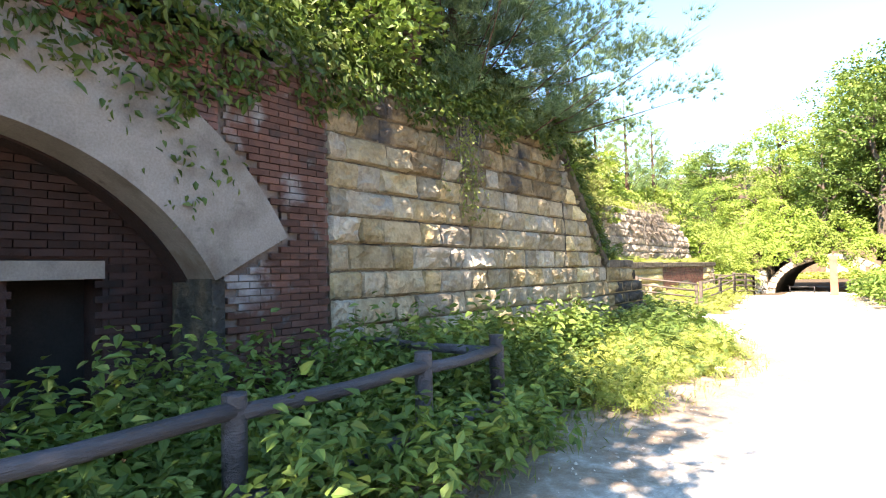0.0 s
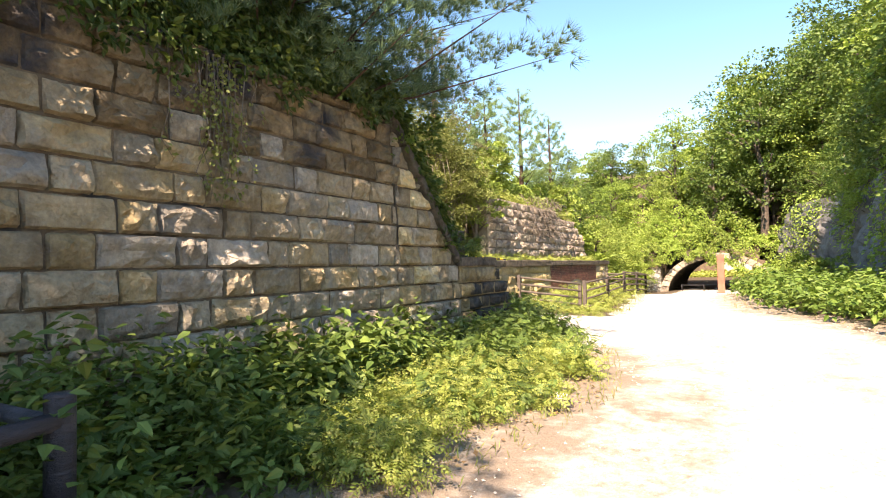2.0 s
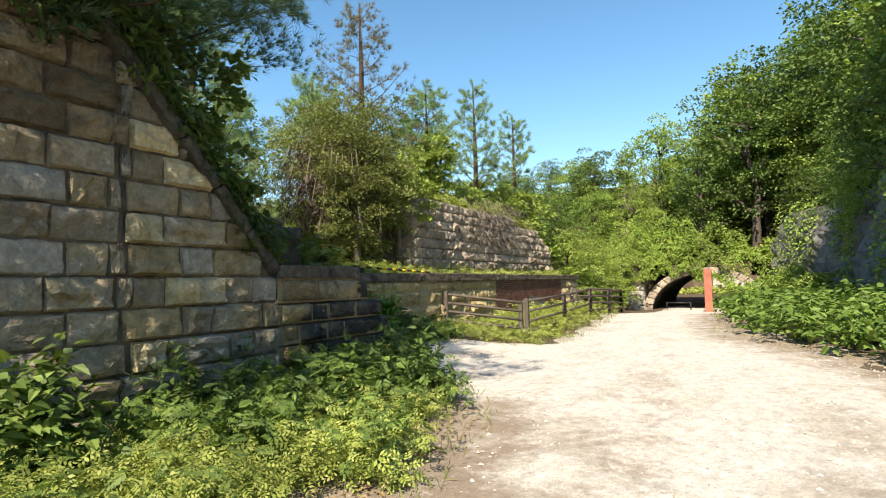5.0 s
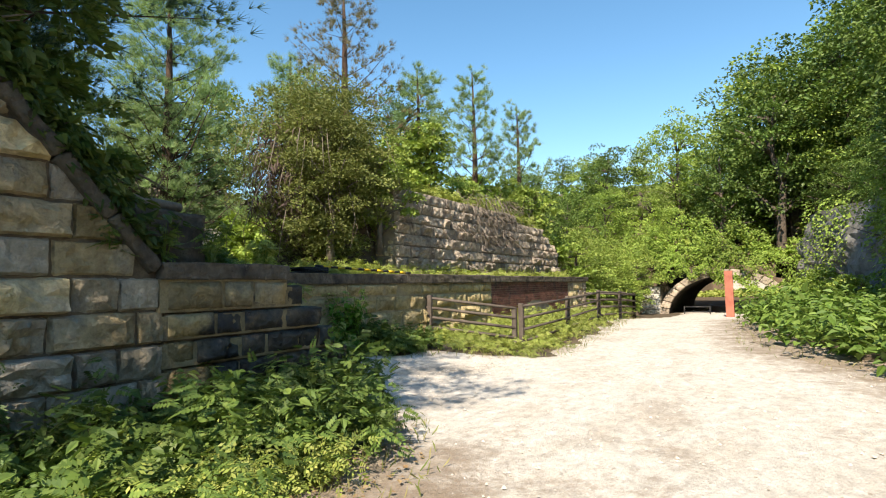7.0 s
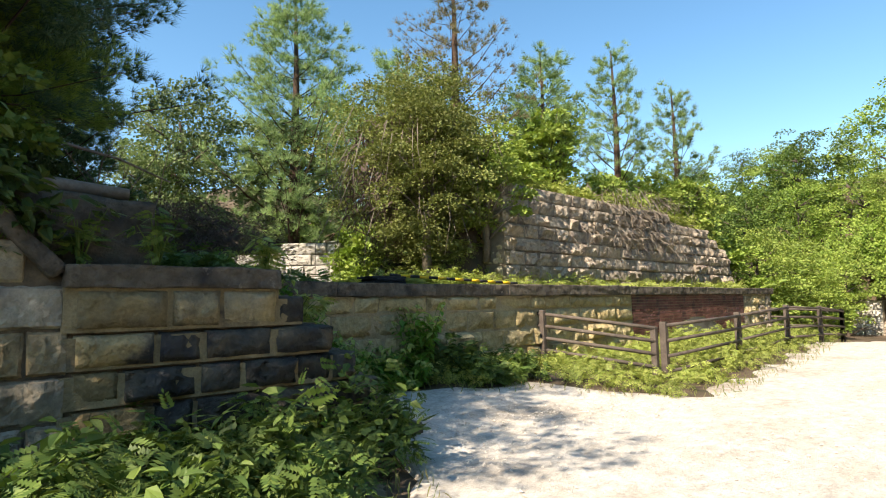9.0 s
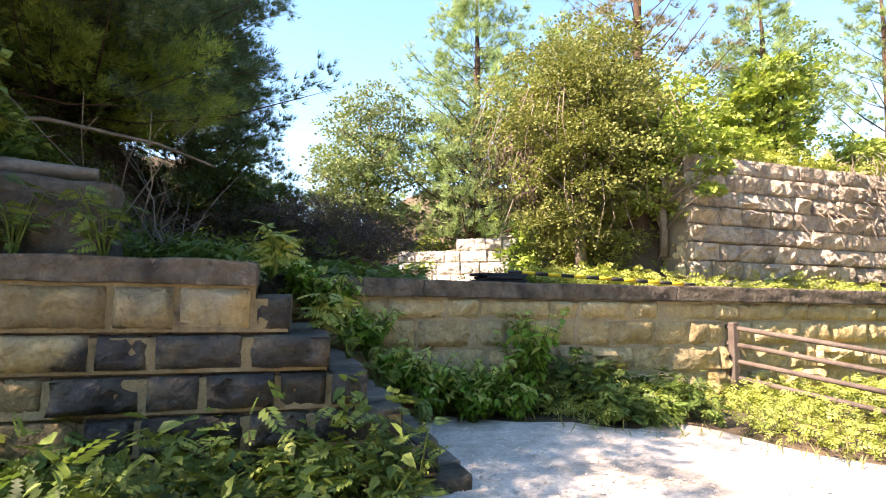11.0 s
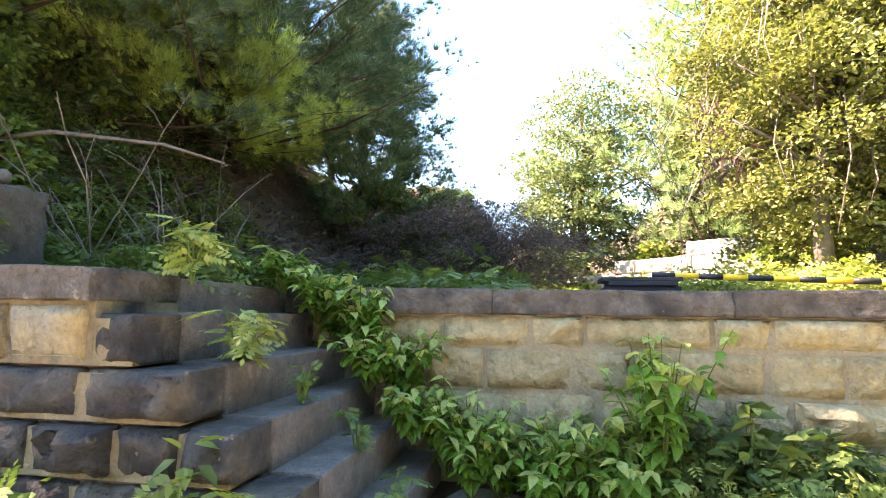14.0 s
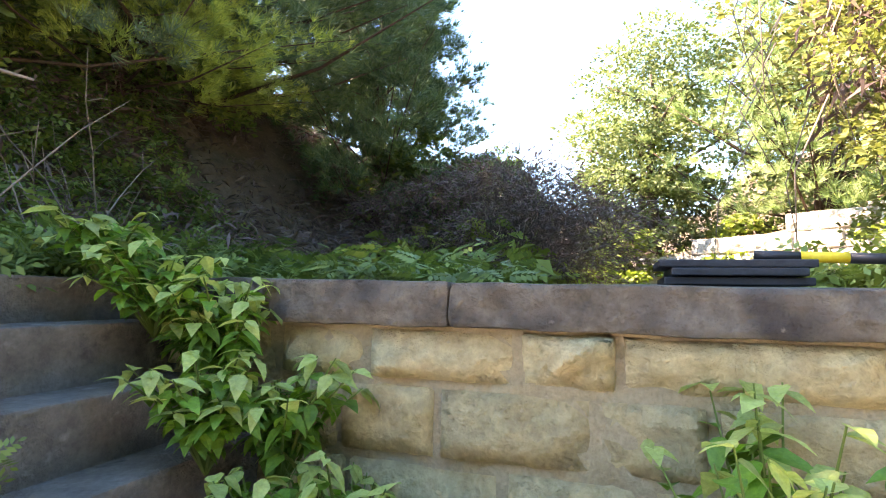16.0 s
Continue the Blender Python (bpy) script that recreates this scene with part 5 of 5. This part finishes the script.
for k in range(46):
    a, q = rnd.uniform(-1.9, 1.5), rnd.uniform(0.75, 1.02)
    x, y, z = 2.4 * q * math.cos(a), 2.4 * q * math.sin(a), rnd.uniform(1.0, 3.4)
    ln = rnd.uniform(0.6, 1.5)
    V, F = tube([(x * 0.9, y * 0.9, z + 0.2), (x * 1.03, y * 1.03, z - ln * 0.4), (x + rnd.uniform(-.2, .2), y + rnd.uniform(-.2, .2), max(z - ln, 0))], [0.009, 0.007, 0.004], 4)
    obj("dry_vine", mesh_data("dry_vine", V, F, M_TWIG, True), big)
stand(broadleaf("tree", "light green tree behind the terrace", 7.0, 2.9, M_PALE, 22, 170, 170, 0.11, 0.04), -19.3, 17.4)
stand(broadleaf("tree", "small round-crowned tree on the mound", 2.8, 1.05, M_TREE_Y, 23, 60, 80, 0.12, 0.3), -8.4, 23.6)
stand(broadleaf("tree", "leafy tree behind the terrace wall", 6.5, 2.8, M_PALE, 24, 130, 140, 0.12, 0.1), -18.5, 21)
stand(broadleaf("bush", "dead purple-brown brush under the pines", 1.5, 2.2, M_DEAD, 25, 150, 260, 0.09, 0.0, M_TWIG, "bush", TWIGGY), -10.9, 14.9)
stand(broadleaf("bush", "dead purple-brown brush under the pines", 1.5, 2.0, M_DEAD, 35, 120, 240, 0.09, 0.0, M_TWIG, "bush", TWIGGY), -13.8, 14.9)
stand(broadleaf("tree", "dark overhanging tree above the brick arch", 7.5, 4.9, M_TREE_D, 26, 320, 110, 0.16, 0.3), -4.9, -3.7, 3.6)
lean = stand(broadleaf("tree", "leaning tree on the verge beside the log fence", 8.2, 2.1, M_TREE_D, 71, 80, 95, 0.15, 0.5), -2.7, -2.2, 0.0)
lean.matrix_basis = lean.matrix_basis @ Matrix(((1, 0, 0.4, 0), (0, 1, 0, 0), (0, 0, 1, 0), (0, 0, 0, 1)))
stand(broadleaf("bush", "leafy shrub on the tall wall's top", 2.9, 1.95, M_TREE_D, 27, 110, 110, 0.11, 0.05, M_TWIG, "bush"), -5.2, 5.6, 3.75)
stand(broadleaf("bush", "dark leafy growth spilling over the sloping coping", 1.7, 1.0, M_TREE_D, 61, 60, 90, 0.1, 0.0, M_TWIG, "bush"), -4.75, 10.9, 3.0)
stand(broadleaf("bush", "dark leafy growth spilling over the sloping coping", 1.2, 0.7, M_TREE_D, 62, 40, 90, 0.09, 0.0, M_TWIG, "bush"), -4.7, 11.6, 2.2)
stand(broadleaf("bush", "leafy shrub in the ivy above the arch", 2.2, 1.6, M_IVY, 29, 70, 100, 0.11, 0.0, M_TWIG, "bush"), -5.8, 3.2, 3.7)
SHRUBS = [broadleaf("shrub", "shaded green shrub on the earth bank", 2.4, 1.5, M_TREE, 41, 60, 75, 0.135, 0.0, M_TWIG, "shrub", group="shrubs on the banks"),
          broadleaf("shrub", "light green shrub on the bank", 2.0, 1.4, M_TREE_Y, 42, 52, 75, 0.135, 0.0, M_TWIG, "shrub", group="shrubs on the banks"),
          broadleaf("shrub", "dark shaded shrub under the pines", 2.4, 1.5, M_TREE_D, 43, 60, 85, 0.12, 0.0, M_TWIG, "shrub", group="shrubs on the banks")]
spots = [(-6.9, 10.6, 0.9, 2), (-9.4, 11.2, 0.8, 2), (-6.0, 10.0, 0.9, 2), (-7.6, 9.2, 1, 2), (-5.4, 11.0, 0.5, 2), (-8.2, 7.5, 1.1, 2), (-12.2, 13.2, 1, 2), (-15.2, 13.6, 1.1, 2), (-8.6, 21.6, 0.8, 1), (-8.0, 20.3, 0.5, 1), (-8.4, 26, 0.7, 1), (-8.5, 29.5, 0.9, 1), (-8.3, 31.6, 1, 1), (-8.0, 33.6, 1.2, 0)]
spots += [(-7.0, 34.6, 0.9, 1), (-7.2, 37, 1, 1), (-6.6, 40, 1, 0), (-9.2, 43.5, 1.1, 1), (-8.5, 45.5, 1.2, 1), (3.6, 38, 1, 1), (3.0, 41.5, 1, 0), (2.6, 44.4, 1.1, 0), (-11, 22.5, 1, 1), (-11.5, 26, 1, 0), (-10.8, 30, 1, 1), (-17.5, 16.2, 0.9, 0), (-17.8, 19.2, 1, 1), (-12.5, 21, 1, 1), (-14.5, 21.5, 1, 0)]
used = set()
for i, (x, y, s, k) in enumerate(spots):
    m = Matrix.Translation((x, y, float(height(x, y)) - 0.15)) @ Matrix.Rotation(i * 1.7, 4, "Z")
    o = copy_thing(SHRUBS[k], m) if k in used else SHRUBS[k]
    used.add(k)
    o.matrix_basis = m @ Matrix.Diagonal((s, s, s, 1))
# cover over the tunnel and down the cliff
n = 26000
x = rng.uniform(-8, 6, n)
t = rng.random(n) ** 1.3
low = np.interp(x, [-8, -7.2, -5.6, -4.4, -3.2, -2, 0, 1.2, 6], [1.3, 1.35, 1.4, 1.75, 2.0, 1.5, 0.9, 0.1, -0.4]) + 0.2 * np.sin(x * 4.1)
bulge = np.array([noise.noise((a * 0.9, b * 3.6, 2)) + 0.5 * noise.noise((a * 2.3, b * 8, 9)) for a, b in zip(x, t)])
P = np.stack([x, 45.45 + 1.8 * t - 0.9 * bulge + rng.normal(0, 0.12, n), low + 3.6 * t + 0.35 * bulge + rng.normal(0, 0.1, n)], -1)
P = P[bulge > -0.32]
tagged(leaf_obj("creeper", P, np.tile((0, -0.6, -0.5), (len(P), 1)), 0.14, SMALL, M_TREE, None), "leafy creeper hanging over the tunnel mouth", "creeper", kind="stuff")
# rock face behind the roadside weeds
ysr, zsr = np.arange(15, 47, 0.35), np.arange(-0.6, 5.4, 0.3)
YY, ZZ = np.meshgrid(ysr, zsr)
EX = 5.6 + 0.8 * np.sin(YY * 0.35) - 3.4 * sm(YY, 30, 46)
XX = EX - 0.05 + 0.16 * ZZ + 0.28 * np.sin(YY * 1.7 + ZZ * 0.8) * np.cos(ZZ * 1.9 + YY * 0.6) + rng.normal(0, 0.07, YY.shape)
I = np.arange(XX.size).reshape(XX.shape)
F = np.stack([I[:-1, :-1], I[1:, :-1], I[1:, 1:], I[:-1, 1:]], -1).reshape(-1, 4)
tagged(obj("cliff", mesh_data("cliff", np.stack([XX, YY, ZZ], -1), F, M_ROCK)), "grey fractured rock face in the trees' shade", "cliff", kind="structure")
n = 8000
y = rng.uniform(15, 46, n)
t = rng.random(n)
ok = np.sin(y * 0.9) + 0.6 * np.sin(y * 2.3) + 1.6 * t > 0.75
y, t = y[ok], t[ok]
n = len(y)
P = np.stack([5.35 + 0.8 * np.sin(y * 0.35) - 3.4 * sm(y, 30, 46) + 0.7 * t + rng.normal(0, 0.15, n), y, 0.8 + 4.8 * t], -1)
tagged(leaf_obj("creeper", P, np.tile((-0.6, 0, -0.7), (n, 1)), 0.15, SMALL, M_TREE, None), "leafy creeper hanging down the rock face", "creeper", kind="stuff")
# dry growth draped over the upper wall
n = 900
y = rng.normal(26.4, 1.3, n)
t = rng.random(n)
P = np.stack([-7.2 + 0.12 * rng.random(n) - 0.03 * t, y - 0.5 * (1 - t), 2.9 + 1.7 * t - 0.06 * np.abs(y - 26.4)], -1)
tagged(leaf_obj("dry_grass", P, np.tile((0.3, 0.2, -0.9), (n, 1)), 0.3, (SMALL[0] * np.array((0.12, 1, 1)), SMALL[1]), M_TWIG, None), "pale dry vines draped over the upper wall", "vine", kind="stuff")
weeds("weed_bed", "yellow-green growth along the top of the upper wall", scatter(700, -8.2, -7.45, 20.6, 32), 0.15, 0.5, 0.22, FROND, M_YWEED, 5, zfn=lambda x, y: np.minimum(top_c(y), 3.95) + 0 * x)
weeds("weed_bed", "green leafy weeds at the terrace wall's foot", scatter(330, -6.0, -4.9, 15.7, 18.6, lambda x, y: (x < -5.6) | (y > 17.3)), 0.2, 0.5, 0.17, FERN, M_WEED, 9, zfn=ground_low)
weeds("weed_bed", "broad-leaved weeds at the terrace wall's foot", scatter(75, -6.0, -5.5, 15.9, 18.4), 0.25, 0.5, 0.11, BROAD, M_WEED, 12, zfn=ground_low)

# ---- plants by the steps ----


def leaf_mesh(name, mat):
    V = [(0, 0, 0), (0, .33, .02), (0, .68, -.04), (0, 1.05, -.22), (.15, .1, .05), (.28, .36, .07), (.17, .72, -.03), (-.15, .1, .05), (-.28, .36, .07), (-.17, .72, -.03)]
    F = [(0, 4, 5, 1), (1, 5, 6, 2), (2, 6, 3), (0, 1, 8, 7), (1, 2, 9, 8), (2, 3, 9)]
    return mesh_data(name, V, F, mat)


LEAF_G, LEAF_Y = leaf_mesh("leaf", M_LEAF), leaf_mesh("leaf", M_LEAF_Y)


def plant(name, label, at, h, spread, stems, leaf, shape, mat, seed, per=9, lean=(0, 0), single=False):
    """A rooted plant: bent stems with leaves along them."""
    rnd = random.Random(seed)
    ob = thing(name, label, "plant", at=at)
    P, D = [], []
    for i in range(stems):
        a, hh = rnd.uniform(0, 6.28), h * rnd.uniform(0.5, 1)
        e = Vector((math.cos(a) * spread * rnd.random() + lean[0], math.sin(a) * spread * rnd.random() + lean[1], hh))
        mid = e * 0.5 + Vector((0, 0, hh * 0.12))
        V, F = tube([(0, 0, -0.05), mid, e], [0.008, 0.006, 0.003], 5)
        stem = obj("stem", mesh_data("stem", V, F, M_WEED), ob)
        for k in range(per):
            t = 0.25 + 0.75 * (k + rnd.random() * 0.6) / per if k < per - 3 else rnd.uniform(0.94, 1.0)
            p = Vector((0, 0, 0)).lerp(mid, min(t * 2, 1)) if t < 0.5 else mid.lerp(e, t * 2 - 1)
            b = rnd.uniform(0, 6.28)
            if single:
                lf = new("leaf", LEAF_Y if t > 0.85 else LEAF_G)
                lf.parent = stem
                s = leaf * rnd.uniform(0.7, 1.35)
                lf.matrix_basis = Matrix.LocRotScale(p, Euler((rnd.uniform(-0.75, 0.2), rnd.uniform(-0.35, 0.35), b)), (s, s, s))
                continue
            P.append(p)
            D.append((math.cos(b), math.sin(b), rnd.uniform(-0.35, 0.25)))
    if P:
        leaf_obj("foliage", np.array([tuple(p) for p in P]), np.array(D), leaf, shape, mat, ob, up=1.0, spread=0.15)
    return ob


plant("leafy_plant", "broad-leaved green plant growing against the terrace wall", (-5.62, 16.75, 0.25), 1.2, 0.5, 28, 0.12, BROAD, M_WEED, 1, 18, single=True)
plant("leafy_plant", "broad-leaved green plant growing against the terrace wall", (-5.6, 17.3, 0.25), 0.75, 0.4, 10, 0.15, BROAD, M_WEED, 2, 9)
plant("fern_weed", "yellow-green feathery plant on the top step", (-4.55, 13.98, 1.72), 0.36, 0.16, 7, 0.2, FERN, M_YWEED, 3, 6)
plant("fern_weed", "half-withered feathery plant on the steps", (-4.55, 14.3, 1.25), 0.3, 0.2, 8, 0.2, FERN, M_YWEED, 4, 5, (0.05, 0.12))
for i, (x, y, z, h, s) in enumerate(((-5.75, 13.95, 1.72, 0.3, 0.3), (-5.75, 14.25, 1.5, 0.34, 0.34), (-5.8, 14.6, 1.25, 0.45, 0.3), (-5.75, 14.95, 0.9, 0.5, 0.34), (-5.7, 15.3, 0.4, 0.65, 0.36), (-5.7, 15.7, 0.25, 0.55, 0.36), (-5.6, 16.2, 0.25, 0.6, 0.4), (-5.4, 15.1, 0.7, 0.3, 0.25), (-5.85, 14.4, 1.3, 0.4, 0.3), (-5.55, 14.75, 1.0, 0.4, 0.3), (-5.5, 15.5, 0.3, 0.6, 0.34), (-5.45, 16.0, 0.25, 0.45, 0.34), (-5.45, 16.5, 0.25, 0.4, 0.3))):
    plant("leafy_plant", "green leafy weed spilling down the inner side of the steps", (x, y, z), h * 1.1, s * 1.15, 24, 0.095, BROAD, M_WEED, 10 + i, 14, single=True)
for i, (x, y, z) in enumerate(((-4.75, 14.6, 0.99), (-4.9, 14.9, 0.72), (-4.6, 15.2, 0.45), (-5.0, 13.3, 1.7), (-4.7, 13.5, 1.72))):
    plant("small_weed", "small feathery weed in a joint of the steps", (x, y, z), 0.22, 0.14, 5, 0.13, FERN, M_WEED, 30 + i, 4)
for i, (x, y) in enumerate(((-3.75, 12.6), (-3.7, 13.5), (-3.75, 14.2), (-3.6, 14.9), (-3.5, 13.1))):
    plant("leafy_plant", "broad-leaved weed at the low wall's foot", (x, y, 0.1), 0.62, 0.22, 6, 0.14, BROAD if i % 2 == 0 else FERN, M_WEED, 50 + i, 8, single=i % 2 == 0)
for i, (y, z) in enumerate(((11.9, 1.74), (12.4, 1.74), (12.9, 1.74))):
    plant("leafy_plant", "drooping leafy weed on the coping before the parapet block", (-4.12, y, z), 0.42, 0.25, 7, 0.16, FERN, M_WEED, 60 + i, 6, (0.1, 0))

rnd = random.Random(77)
for bx, by, hh in ((-5.0, 12.95, 1.5), (-5.5, 13.1, 1.7), (-5.3, 12.5, 1.9), (-6.2, 13.0, 1.6), (-6.8, 12.6, 2.0)):
    sap = thing("dry_sapling", "leafless grey sapling on the shaded bank", "sapling", "dry saplings", (bx, by, float(height(bx, by)) - 0.05))
    for k in range(5):
        a, l = rnd.uniform(0, 6.28), hh * rnd.uniform(0.35, 0.85)
        q = rnd.uniform(0.35, 0.9) * l
        path = [Vector((math.cos(a) * q * w ** 1.4 + rnd.gauss(0, 0.025), math.sin(a) * q * w ** 1.4 + rnd.gauss(0, 0.025), l * w)) for w in (0, 0.2, 0.4, 0.6, 0.8, 1.0)]
        V, F = tube(path, [0.008, 0.007, 0.006, 0.005, 0.004, 0.002], 5)
        branch = obj("branch", mesh_data("branch", V, F, M_TWIG, True), sap)
        for j in (2, 3, 4):
            e = path[j] + Vector((rnd.gauss(0, 0.14), rnd.gauss(0, 0.14), rnd.uniform(0.05, 0.25)))
            V, F = tube([path[j], path[j].lerp(e, 0.5) + Vector((0, 0, 0.02)), e], [0.004, 0.003, 0.0015], 4)
            obj("twig", mesh_data("twig", V, F, M_TWIG, True), branch)
bough = thing("dry_branch", "long grey dead branch caught in the saplings", "branch")
V, F = tube([(-5.0, 11.2, 2.75), (-5.3, 12.1, 2.95), (-5.6, 12.9, 2.9), (-5.7, 13.4, 2.75)], [0.022, 0.02, 0.016, 0.008], 6)
obj("branch", mesh_data("branch", V, F, M_TWIG, True), bough)

# ---- bricks of the arch front ----
BR = mesh_data("brick", [(0, -.11, -.029), (0, .11, -.029), (0, .11, .029), (0, -.11, .029), (-.05, -.11, -.029), (-.05, .11, -.029), (-.05, .11, .029), (-.05, -.11, .029)],
               [(0, 1, 2, 3), (4, 5, 1, 0), (3, 2, 6, 7), (0, 3, 7, 4), (1, 5, 6, 2)], M_BRICK)
rnd = random.Random(9)
z, row = 0.12, 0
while z < 3.7:
    y = 3.38 - (0.115 if row % 2 else 0)
    while y < 4.56:
        lo, hi = max(y, 3.35), min(y + 0.22, 4.565)
        if hi - lo > 0.05 and off_ring((lo + hi) / 2, z) and off_ring(lo + 0.02, z):
            ob = new("brick", BR)
            ob.parent = arch
            ob.matrix_basis = Matrix.LocRotScale((-4.052 + rnd.uniform(-0.004, 0.004), (lo + hi) / 2, z), None, (1, (hi - lo) / 0.22, 1))
        y += 0.23
    z += 0.068
    row += 1
tagged(bricks("brickwork", -4.055, 1.6, 3.3, 2.9, 3.7, lambda y, z: off_ring(y, z), M_BRICKS, arch), kind="stuff")
